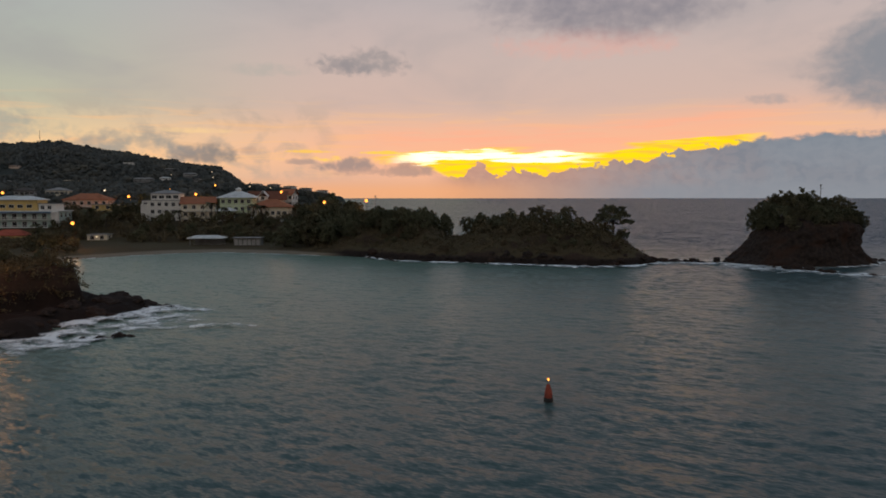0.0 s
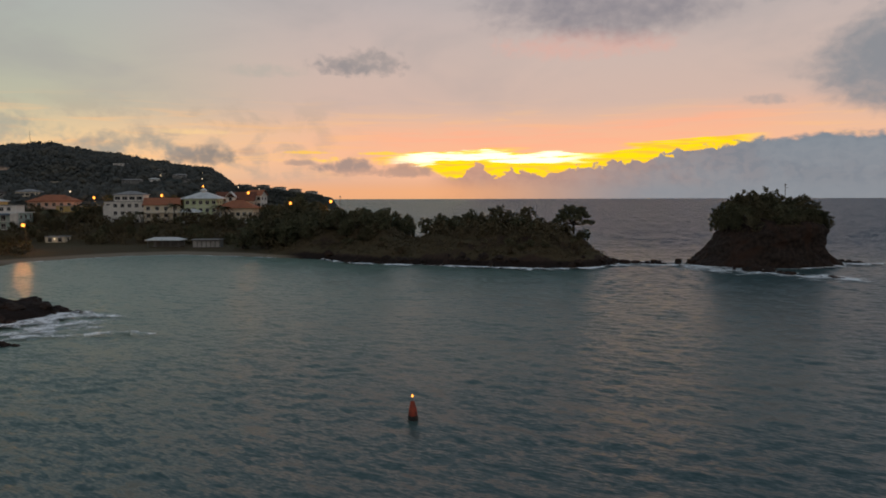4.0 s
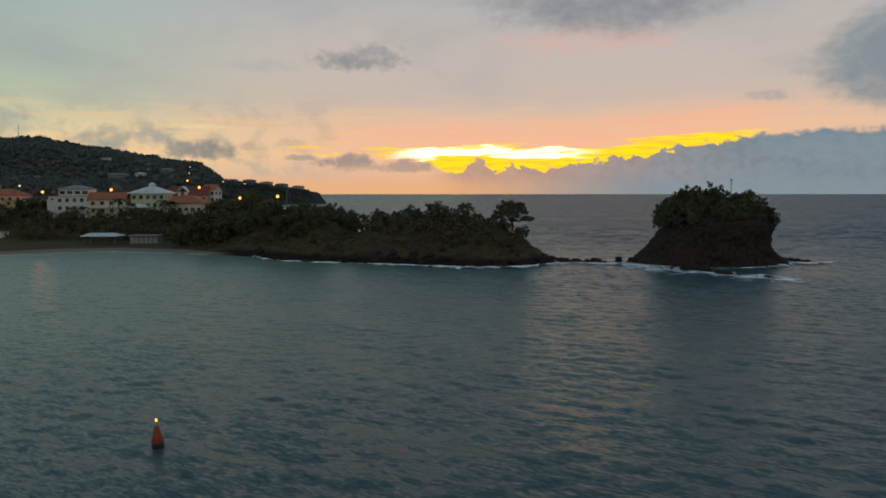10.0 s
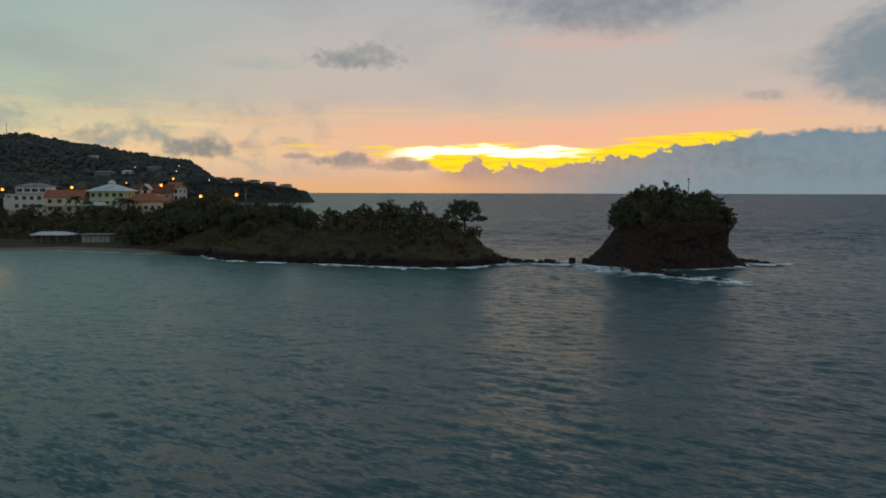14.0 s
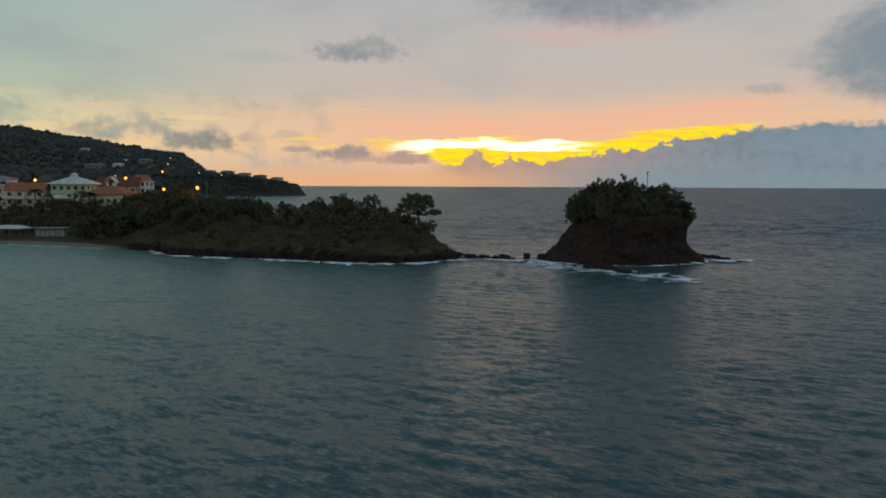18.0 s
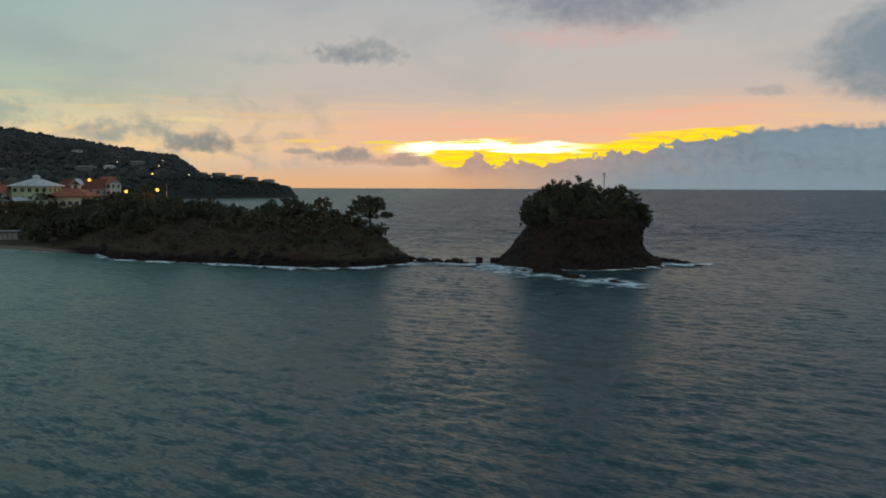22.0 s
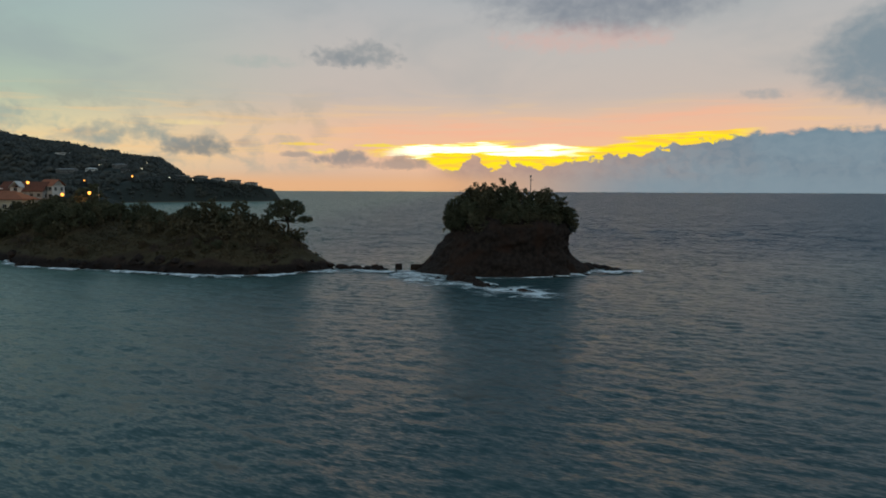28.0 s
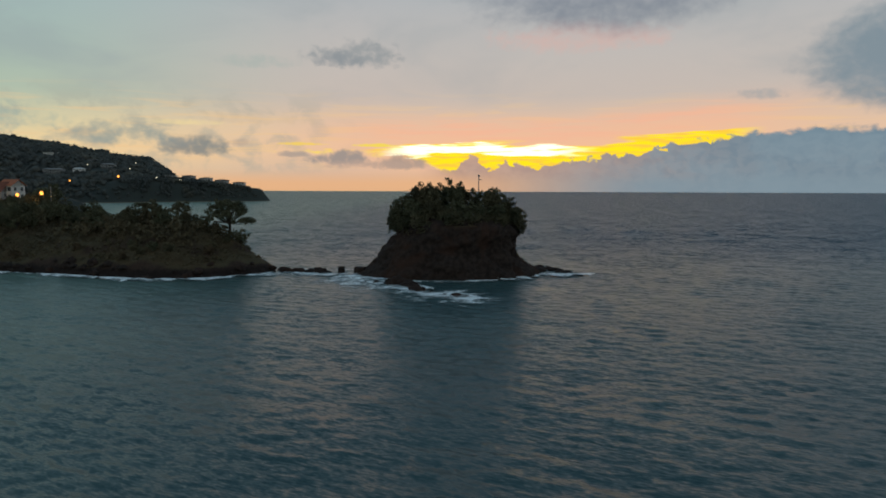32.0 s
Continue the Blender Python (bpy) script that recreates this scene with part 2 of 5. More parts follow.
def material(name, c1, c2, scale=1.0, rough=0.85, bump=0.0, bump_scale=None, stain=None, stain_scale=0.1, metal=0.0, island=0.0, spread=0.0, gloss=0.3):
    """A surface of two mixed colours with grain, larger stains and fine relief; sizes in metres."""
    mat = bpy.data.materials.new(name)
    mat.use_nodes = True
    n = Nodes(mat.node_tree)
    where = n.add("ShaderNodeNewGeometry")
    spot = where.outputs["Position"]
    colour = n.mix(n.step(n.noise(spot, 1 / scale, 4.0, 0.6), 0.3, 0.7), (*c1, 1), (*c2, 1))
    if stain:
        colour = n.mix(n.step(n.noise(spot, stain_scale, 3.0, 0.6, 0.6), 0.48, 0.68, 0.0, 0.8), colour, (*stain, 1))
    if island:
        value = n.m("ADD", 1.0 - island, n.m("MULTIPLY", where.outputs["Random Per Island"], 2 * island))
        colour = n.mix(1.0, colour, n.vec(value, value, value), "MULTIPLY")
    if spread:
        value = n.m("ADD", 1.0 - spread, n.m("MULTIPLY", n.add("ShaderNodeObjectInfo").outputs["Random"], 2 * spread))
        colour = n.mix(1.0, colour, n.vec(value, value, value), "MULTIPLY")
    shade = n.add("ShaderNodeBsdfPrincipled")
    n.put(shade.inputs["Base Color"], colour)
    shade.inputs["Roughness"].default_value, shade.inputs["Metallic"].default_value = rough, metal
    shade.inputs["Specular IOR Level"].default_value = gloss
    if bump:
        relief = n.add("ShaderNodeBump")
        relief.inputs["Strength"].default_value, relief.inputs["Distance"].default_value = 0.8, bump
        n.put(relief.inputs["Height"], n.noise(spot, bump_scale or 2 / scale, 5.0, 0.65))
        n.put(shade.inputs["Normal"], relief.outputs[0])
    n.put(n.add("ShaderNodeOutputMaterial").inputs[0], shade.outputs[0])
    return mat


def glowing(name, colour, strength):
    mat = bpy.data.materials.new(name)
    mat.use_nodes = True
    n = Nodes(mat.node_tree)
    shade = n.add("ShaderNodeEmission")
    shade.inputs[0].default_value, shade.inputs[1].default_value = (*colour, 1), strength
    n.put(n.add("ShaderNodeOutputMaterial").inputs[0], shade.outputs[0])
    return mat


def sea_material():
    mat = bpy.data.materials.new("sea_water")
    mat.use_nodes = True
    n = Nodes(mat.node_tree)
    spot = n.add("ShaderNodeNewGeometry").outputs["Position"]
    split = n.add("ShaderNodeSeparateXYZ")
    n.put(split.inputs[0], spot)
    x, y, _ = split.outputs
    # shallow, sandy water in the bay is greener and paler
    bay = n.m("MULTIPLY", n.step(n.m("ADD", x, n.m("MULTIPLY", n.noise(spot, 0.02, 3.0), 60.0)), 130.0, -40.0), n.step(y, 15.0, 150.0))
    patch = n.step(n.noise(spot, 0.03, 3.0, 0.5, 0.5), 0.35, 0.7)
    deep = n.mix(patch, (0.042, 0.079, 0.082, 1), (0.054, 0.094, 0.094, 1))
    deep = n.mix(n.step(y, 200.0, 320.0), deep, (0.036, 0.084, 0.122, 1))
    colour = n.mix(n.m("MULTIPLY", bay, 0.9), deep, (0.172, 0.254, 0.194, 1))
    shade = n.add("ShaderNodeBsdfPrincipled")
    n.put(shade.inputs["Base Color"], colour)
    n.put(shade.inputs["Roughness"], n.step(y, 200.0, 330.0, 0.30, 0.36))
    shade.inputs["IOR"].default_value = 1.33
    shade.inputs["Specular IOR Level"].default_value = 0.32
    # wind ripples tilt the surface at two sizes
    normal = n.add("ShaderNodeNewGeometry").outputs["Normal"]
    turned = n.add("ShaderNodeMapping")
    n.put(turned.inputs["Vector"], spot)
    turned.inputs["Rotation"].default_value = (0.0, 0.0, radians(28))
    rougher = n.step(y, 190.0, 330.0, 1.0, 4.6)
    for size, stretch, tilt in ((3.6, (0.45, 1.2, 1.0), 0.72), (1.5, (0.42, 1.2, 1.0), 0.72), (0.6, (0.4, 1.2, 1.0), 0.48), (0.2, (0.45, 1.1, 1.0), 0.26), (0.05, (1.0, 1.6, 1.0), 0.16)):
        flat = n.add("ShaderNodeVectorMath", operation="MULTIPLY")
        n.put(flat.inputs[0], turned.outputs[0])
        flat.inputs[1].default_value = stretch
        grain = n.add("ShaderNodeTexNoise")
        n.put(grain.inputs["Vector"], flat.outputs[0])
        grain.inputs["Scale"].default_value, grain.inputs["Detail"].default_value, grain.inputs["Distortion"].default_value = size, 2.0, 0.4
        off = n.add("ShaderNodeVectorMath", operation="SUBTRACT")
        n.put(off.inputs[0], grain.outputs[1])
        off.inputs[1].default_value = (0.5, 0.5, 0.5)
        lean = n.add("ShaderNodeVectorMath", operation="MULTIPLY_ADD")
        n.put(lean.inputs[0], off.outputs[0])
        n.put(lean.inputs[1], n.vec(n.m("MULTIPLY", rougher, tilt * 0.8), n.m("MULTIPLY", rougher, tilt), 0.0))
        n.put(lean.inputs[2], normal)
        normal = lean.outputs[0]
    unit = n.add("ShaderNodeVectorMath", operation="NORMALIZE")
    n.put(unit.inputs[0], normal)
    n.put(shade.inputs["Normal"], unit.outputs[0])
    n.put(n.add("ShaderNodeOutputMaterial").inputs[0], shade.outputs[0])
    return mat


def foam_material(name, bare):
    """White water; bare: how much of the sea shows through."""
    mat = bpy.data.materials.new(name)
    mat.use_nodes = True
    n = Nodes(mat.node_tree)
    spot = n.add("ShaderNodeNewGeometry").outputs["Position"]
    across = n.add("ShaderNodeUVMap").outputs[0]
    split = n.add("ShaderNodeSeparateXYZ")
    n.put(split.inputs[0], across)
    edge = n.m("SUBTRACT", 1.0, n.m("POWER", n.m("ABSOLUTE", n.m("SUBTRACT", n.m("MULTIPLY", split.outputs[1], 2.0), 1.0)), 2.0))
    lace = n.m("ADD", n.noise(spot, 1.3, 5.0, 0.75, 1.2), n.m("MULTIPLY", n.noise(spot, 0.24, 3.0, 0.6, 0.8), 1.5))
    cover = n.step(n.m("ADD", lace, n.m("MULTIPLY", edge, 0.45)), bare, bare + 0.4)
    shade = n.add("ShaderNodeBsdfPrincipled")
    shade.inputs["Base Color"].default_value, shade.inputs["Roughness"].default_value = (0.90, 0.93, 0.92, 1), 0.7
    n.put(shade.inputs["Alpha"], cover)
    n.put(n.add("ShaderNodeOutputMaterial").inputs[0], shade.outputs[0])
    return mat


def land_material():
    mat = bpy.data.materials.new("coast_ground")
    mat.use_nodes = True
    n = Nodes(mat.node_tree)
    geo = n.add("ShaderNodeNewGeometry")
    spot = geo.outputs["Position"]
    split, tilt = n.add("ShaderNodeSeparateXYZ"), n.add("ShaderNodeSeparateXYZ")
    n.put(split.inputs[0], spot), n.put(tilt.inputs[0], geo.outputs["Normal"])
    x, y, z = split.outputs
    grain = n.noise(spot, 1.4, 5.0, 0.65)
    broad = n.noise(spot, 0.09, 4.0, 0.6, 0.5)
    grass = n.mix(grain, (0.066, 0.053, 0.029, 1), (0.106, 0.085, 0.048, 1))
    grass = n.mix(n.step(broad, 0.42, 0.66), grass, n.mix(grain, (0.066, 0.048, 0.026, 1), (0.104, 0.072, 0.040, 1)))
    stone = n.mix(grain, (0.026, 0.018, 0.014, 1), (0.080, 0.054, 0.040, 1))
    stone = n.mix(n.step(broad, 0.5, 0.7), stone, (0.060, 0.036, 0.025, 1))
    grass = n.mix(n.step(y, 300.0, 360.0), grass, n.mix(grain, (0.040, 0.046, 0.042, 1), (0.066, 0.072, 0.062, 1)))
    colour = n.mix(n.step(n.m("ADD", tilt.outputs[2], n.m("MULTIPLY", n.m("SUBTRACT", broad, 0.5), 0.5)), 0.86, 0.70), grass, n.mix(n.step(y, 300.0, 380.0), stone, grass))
    wet = n.step(n.m("ADD", z, n.m("MULTIPLY", n.m("SUBTRACT", grain, 0.5), 1.5)), 2.4, 1.2)
    wet = n.m("MAXIMUM", wet, n.m("MULTIPLY", n.step(y, 180.0, 160.0), n.step(z, 5.0, 3.6)))
    shore = n.m("MULTIPLY", n.step(x, -40.0, -52.0), n.step(y, 200.0, 225.0))
    wet = n.m("MULTIPLY", wet, n.m("SUBTRACT", 1.0, shore))
    colour = n.mix(wet, colour, n.mix(grain, (0.014, 0.010, 0.009, 1), (0.036, 0.026, 0.022, 1)))
    sand = n.m("MULTIPLY", n.step(z, 0.95, 0.6), shore)
    colour = n.mix(sand, colour, n.mix(grain, (0.20, 0.165, 0.12, 1), (0.28, 0.23, 0.17, 1)))
    shade = n.add("ShaderNodeBsdfPrincipled")
    n.put(shade.inputs["Base Color"], colour)
    shade.inputs["Roughness"].default_value = 0.92
    shade.inputs["Specular IOR Level"].default_value = 0.1
    relief = n.add("ShaderNodeBump")
    relief.inputs["Strength"].default_value, relief.inputs["Distance"].default_value = 0.9, 0.4
    n.put(relief.inputs["Height"], n.noise(spot, 0.9, 6.0, 0.7))
    n.put(shade.inputs["Normal"], relief.outputs[0])
    n.put(n.add("ShaderNodeOutputMaterial").inputs[0], shade.outputs[0])
    return mat


SEA, LAND = sea_material(), land_material()
FOAM, FOAM_LACE = foam_material("sea_foam", 1.42), foam_material("lacy_sea_foam", 1.51)
ROCK = material("dark_volcanic_rock", (0.022, 0.017, 0.015), (0.054, 0.039, 0.032), 0.9, 0.9, 0.35, 1.1, (0.054, 0.030, 0.021), 0.14, gloss=0.12)
LEAF = [material("leaves_" + w, a, b, 2.5, 0.8, island=0.22, spread=0.22, gloss=0.08) for w, a, b in (
    ("deep", (0.080, 0.082, 0.048), (0.122, 0.118, 0.070)), ("olive", (0.098, 0.090, 0.052), (0.138, 0.122, 0.072)),
    ("dry", (0.092, 0.070, 0.042), (0.134, 0.098, 0.060)))]
# distance haze over the hill is put into these paler, greyer leaf colours
HAZED_LEAF = material("hazed_forest", (0.072, 0.078, 0.074), (0.106, 0.112, 0.104), 30.0, 0.9, island=0.12, stain=(0.126, 0.120, 0.098), stain_scale=0.02, gloss=0.05)
SCRUB = material("scrub", (0.090, 0.076, 0.045), (0.136, 0.108, 0.064), 1.6, 0.85, island=0.25, gloss=0.06)
BARK = material("bark", (0.045, 0.036, 0.028), (0.105, 0.085, 0.066), 0.25, 0.95, 0.03)
PAINT = {k: material("wall_" + k, a, tuple(v * 0.86 for v in a), 0.7, 0.85, 0.01, 8.0, tuple(v * 0.7 for v in a), 0.25) for k, a in dict(
    white=(0.78, 0.75, 0.69), cream=(0.76, 0.67, 0.50), green=(0.58, 0.66, 0.40), pink=(0.70, 0.46, 0.35), teal=(0.40, 0.52, 0.48),
    yellow=(0.66, 0.47, 0.18), grey=(0.40, 0.39, 0.37), slate=(0.20, 0.20, 0.19), blue=(0.16, 0.26, 0.40), peach=(0.62, 0.46, 0.36)).items()}
ROOF = {k: material("roof_" + k, a, tuple(v * 0.75 for v in a), 0.6, 0.8, 0.03, 3.0, tuple(v * 0.6 for v in a), 0.3, gloss=0.12) for k, a in dict(
    orange=(0.42, 0.165, 0.09), red=(0.48, 0.12, 0.075), white=(0.76, 0.78, 0.76), grey=(0.34, 0.33, 0.32), dark=(0.12, 0.10, 0.09), brown=(0.20, 0.085, 0.055)).items()}
GLASS = material("dark_window_glass", (0.02, 0.022, 0.026), (0.03, 0.032, 0.036), 1.0, 0.12)
TRIM = material("white_painted_trim", (0.70, 0.68, 0.64), (0.60, 0.58, 0.54), 0.5, 0.7)
POLE = material("tarred_pole", (0.035, 0.032, 0.03), (0.06, 0.055, 0.05), 0.3, 0.9)
METAL = material("galvanised_steel", (0.20, 0.20, 0.20), (0.30, 0.30, 0.29), 0.3, 0.5, metal=0.8)
BUOY_RED = material("faded_red_buoy_paint", (0.32, 0.050, 0.028), (0.40, 0.075, 0.04), 0.4, 0.5, stain=(0.20, 0.05, 0.035), stain_scale=1.2)
BUOY_DARK = material("weed_dark_hull_paint", (0.02, 0.02, 0.02), (0.05, 0.045, 0.04), 0.3, 0.6)
SODIUM = glowing("sodium_lamp_glow", (1.0, 0.36, 0.05), 3.0)
PALE_LAMP = glowing("pale_lamp_glow", (1.0, 0.80, 0.52), 1.6)

# ---- shape helpers ----


def thing(name, label, category, m, group="", kind=""):
    ob = new(name)
    ob.empty_display_size = 0.5
    ob.matrix_world = m
    return tagged(ob, label, category, group, kind)


def part(name, shape, mat, parent=None, label="", m=None, smooth=False):
    """Links a bmesh or mesh as one object under its thing."""
    if isinstance(shape, bmesh.types.BMesh):
        mesh = bpy.data.meshes.new(name)
        shape.normal_update()
        shape.to_mesh(mesh)
        shape.free()
    else:
        mesh = shape
    if not mesh.materials:
        mesh.materials.append(mat)
    if smooth:
        mesh.shade_smooth()
    ob = new(name, mesh)
    if parent:
        ob.parent = parent
    if m is not None:
        ob.matrix_basis = m
    return tagged(ob, label)


def box(bm, x0, y0, z0, x1, y1, z1):
    v = [bm.verts.new((x, y, z)) for z in (z0, z1) for x, y in ((x0, y0), (x1, y0), (x1, y1), (x0, y1))]
    for f in ((3, 2, 1, 0), (4, 5, 6, 7), (0, 1, 5, 4), (1, 2, 6, 5), (2, 3, 7, 6), (3, 0, 4, 7)):
        bm.faces.new([v[i] for i in f])
    return bm


def boxed(*sizes):
    bm = bmesh.new()
    for s in sizes:
        box(bm, *s)
    return bm


def rings(bm, rows, sides=10, cap=True):
    """A turned body: rows of (x, y, z, radius)."""
    loops = [[bm.verts.new((x + r * math.cos(2 * math.pi * i / sides), y + r * math.sin(2 * math.pi * i / sides), z)) for i in range(sides)]
             for x, y, z, r in rows]
    for a, b in zip(loops, loops[1:]):
        for i in range(sides):
            bm.faces.new((a[i], a[(i + 1) % sides], b[(i + 1) % sides], b[i]))
    if cap:
        bm.faces.new(loops[0][::-1]), bm.faces.new(loops[-1])
    return bm


def mesh_from(name, verts, faces):
    """A mesh from arrays of vertices and of quads or triangles."""
    mesh = bpy.data.meshes.new(name)
    verts, faces = np.asarray(verts, np.float32), np.asarray(faces, np.int32)
    k = faces.shape[1]
    mesh.vertices.add(len(verts)), mesh.loops.add(faces.size), mesh.polygons.add(len(faces))
    mesh.vertices.foreach_set("co", verts.ravel())
    mesh.loops.foreach_set("vertex_index", faces.ravel())
    mesh.polygons.foreach_set("loop_start", np.arange(0, faces.size, k, dtype=np.int32))
    mesh.update(calc_edges=True)
    return mesh


def grid_faces(rows, cols):
    i = np.arange((rows - 1) * cols).reshape(rows - 1, cols)[:, :-1].ravel()
    return np.stack([i, i + 1, i + cols + 1, i + cols], 1)


def graded(lo, hi, fine_lo, fine_hi, step, grow, widest=1e9):
    """Grid lines, even between fine_lo and fine_hi and growing apart outside, up to the widest step."""
    mid = np.arange(fine_lo, fine_hi, step)
    out, s, v = [], step, mid[-1]
    while v < hi:
        s = min(s * grow, widest)
        v += s
        out.append(min(v, hi))
    low, s, v = [], step, mid[0]
    while v > lo:
        s = min(s * grow, widest)
        v -= s
        low.append(max(v, lo))
    return np.concatenate([low[::-1], mid, out])


def hashed(i, j, k=0):
    v = np.sin(i * 127.1 + j * 311.7 + k * 74.7) * 43758.5453
    return v - np.floor(v)


def value_noise(x, y, k=0):
    i, j = np.floor(x), np.floor(y)
    u, v = x - i, y - j
    u, v = u * u * (3 - 2 * u), v * v * (3 - 2 * v)
    return (hashed(i, j, k) * (1 - u) + hashed(i + 1, j, k) * u) * (1 - v) + (hashed(i, j + 1, k) * (1 - u) + hashed(i + 1, j + 1, k) * u) * v


def fbm(x, y, octaves=4, k=0):
    total, amp = 0.0, 0.5
    for o in range(octaves):
        total = total + amp * value_noise(x * 2**o + 17 * o, y * 2**o - 9 * o, k)
        amp *= 0.5
    return total / (1 - 0.5**octaves) - 0.5


def ease(x, lo, hi):
    t = np.clip((x - lo) / (hi - lo), 0, 1)
    return t * t * (3 - 2 * t)


# ---- sea ----
def build_sea():
    xs = graded(-4900, 4900, -72, 180, 0.58, 1.045)
    ys = graded(-4900, 4900, 42, 200, 0.42, 1.024)
    x, y = np.meshgrid(xs, ys)
    dx, dy = np.meshgrid(np.gradient(xs), np.gradient(ys))
    cell = np.maximum(np.abs(dx), np.abs(dy))
    rng = np.random.default_rng(4)
    z = np.zeros_like(x)
    for i in range(46):
        length = 1.15 * (4.2 / 1.15) ** rng.random()
        way = radians(rng.normal(242, 30))
        k = 2 * math.pi / length
        amp = 0.0031 * length**0.8 * rng.uniform(0.6, 1.3)
        z += amp * ease(length / cell, 2.0, 4.0) * np.sin(k * (x * math.cos(way) + y * math.sin(way)) + rng.random() * 6.283)
    gust = 0.65 + 0.9 * (fbm(x / 45, y / 28, 3) + 0.5)
    for i in range(26):
        length = 4.0 * (22 / 4.0) ** rng.random()
        way = radians(rng.normal(245, 28))
        k = 2 * math.pi / length
        amp = 0.004 * length**0.9 * rng.uniform(0.6, 1.3)
        z += amp * ease(y, 225, 420) * ease(length / cell, 2.0, 4.0) * np.sin(k * (x * math.cos(way) + y * math.sin(way)) + rng.random() * 6.283)
    z *= gust
    z += 0.3 * z * np.clip(np.abs(z) / 0.2, 0, 1)
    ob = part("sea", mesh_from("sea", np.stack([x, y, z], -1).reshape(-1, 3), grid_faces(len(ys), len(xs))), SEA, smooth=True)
    tagged(ob, "dark grey-green rippled sea water at dusk", "sea", kind="structure")


build_sea()

# ---- land ----
COAST = [(-35, 236), (-50, 242), (-69, 249), (-87, 254), (-101, 249.5), (-111, 241), (-119, 231), (-125, 222), (-120, 200), (-97, 163), (-81, 143.5), (-73, 139.5),
         (-66, 135.5), (-58.5, 129), (-56.5, 121), (-60.5, 115), (-64.5, 111), (-61.5, 104), (-60.5, 99), (-65, 95), (-79, 85), (-120, 66), (-400, 20), (-1500, 0),
         (-1500, 1700), (-470, 1640), (-425, 1500), (-240, 1210), (-190, 1152), (-205, 1105),
         (-300, 1020), (-400, 900), (-330, 620), (-150, 430), (-55, 350), (-22, 292), (8, 262), (32, 247), (48, 238), (56, 225), (51, 214), (43, 208),
         (33, 206), (24, 208), (11, 213), (-5, 217), (-23, 223)]


def inland(x, y):
    """Metres from the shore line: positive on land."""
    best, inside = np.full(np.shape(x), 1e9), np.zeros(np.shape(x), bool)
    for (ax, ay), (bx, by) in zip(COAST, COAST[1:] + COAST[:1]):
        t = np.clip(((x - ax) * (bx - ax) + (y - ay) * (by - ay)) / ((bx - ax) ** 2 + (by - ay) ** 2), 0, 1)
        best = np.minimum(best, np.hypot(x - ax - t * (bx - ax), y - ay - t * (by - ay)))
        cross = ((ay > y) != (by > y)) & (x < (bx - ax) * (y - ay) / (by - ay + 1e-9) + ax)
        inside ^= cross
    return np.where(inside, best, -best)


# ridge of the headland with the terrace, and crest of the hill behind it
RIDGE_X = [-460, -400, -358, -330, -300, -258, -218, -200, -188]
RIDGE_Z = [0, 24, 35, 33, 31, 26, 21, 19, 13]
CREST_X = [-1500, -971, -882, -835, -793, -735, -685, -618, -560, -517, -502, -487, -471, -452, -436]
CREST_Z = [126, 122, 125, 125, 115, 105, 99, 84, 77, 72, 62, 52, 41, 20, 0]


def height(x, y):
    x, y = np.asarray(x, float), np.asarray(y, float)
    d = inland(x, y) + 3.0 * fbm(x / 9, y / 9, 3, 2)
    pos = np.maximum(d, 0)
    rough = fbm(x / 5, y / 5, 4, 5)
    # low ground behind the beach, then the slope with the houses
    low = 1.3 * (1 - np.exp(-pos / 6)) + 0.012 * pos
    low = low + 6.8 * ease(y, 278, 312) + 8.5 * ease(y, 322, 365) + 6 * ease(y, 365, 520)
    # the wooded spit
    spit = 3.4 * (1 - np.exp(-pos / 1.6)) + 6.2 * ease(pos, 1.5, 16) + rough * 3.2 * ease(pos, 0.5, 4)
    spit = spit * (1 - 0.42 * np.exp(-(((x + 6) / 8) ** 2)))
    # the cliff close by: rock shelf below, a steep face, scrub on top
    near = 1.5 * (1 - np.exp(-pos / 1.2)) + 6.6 * ease(pos, 9.6, 11.2) + 0.8 * ease(pos, 12, 22) + rough * 2.6 * ease(pos, 0.3, 3)
    w_spit = ease(x, -62, -30) * ease(y, 420, 330)
    w_near = ease(y, 205, 165)
    h = low * (1 - w_spit) + spit * w_spit
    h = h * (1 - w_near) + near * w_near
    head = np.interp(x, RIDGE_X, RIDGE_Z) * ease(y, 700, 1135) * (1 - 0.85 * ease(y, 1128, 1320))
    # the hill climbs in steps towards a crest 1490 m away
    lift = np.interp(x / np.maximum(y, 1) * 1490, CREST_X, CREST_Z)
    climb = np.interp(y, [850, 1000, 1128, 1165, 1210, 1320, 1490], [-0.05, 0.06, 0.28, 0.38, 0.58, 0.8, 1.0])
    hill = (20 + (lift - 20) * (np.minimum(y, 1490) / 1490) * climb) * ease(lift, 0, 26) * ease(y, 650, 900) * (1 - 0.9 * ease(y, 1500, 1690))
    far = np.maximum(head, hill) * (1 + 0.12 * fbm(x / 120, y / 120, 3, 7) * ease(y, 1450, 1250)) + 7 * fbm(x / 38, y / 38, 3, 1) * ease(y, 600, 1000) * ease(y, 1420, 1250) * ease(x, -350, -400)
    h = h * (1 - ease(y, 700, 1000)) + np.minimum(far, pos * (0.5 + 1.2 * np.maximum(ease(x, -380, -315), ease(y, 1150, 1250))))
    return np.where(d > 0, h, np.maximum(0.35 * d, -3.0))


def ground_at(x, y):
    return float(height(np.array([x]), np.array([y]))[0])


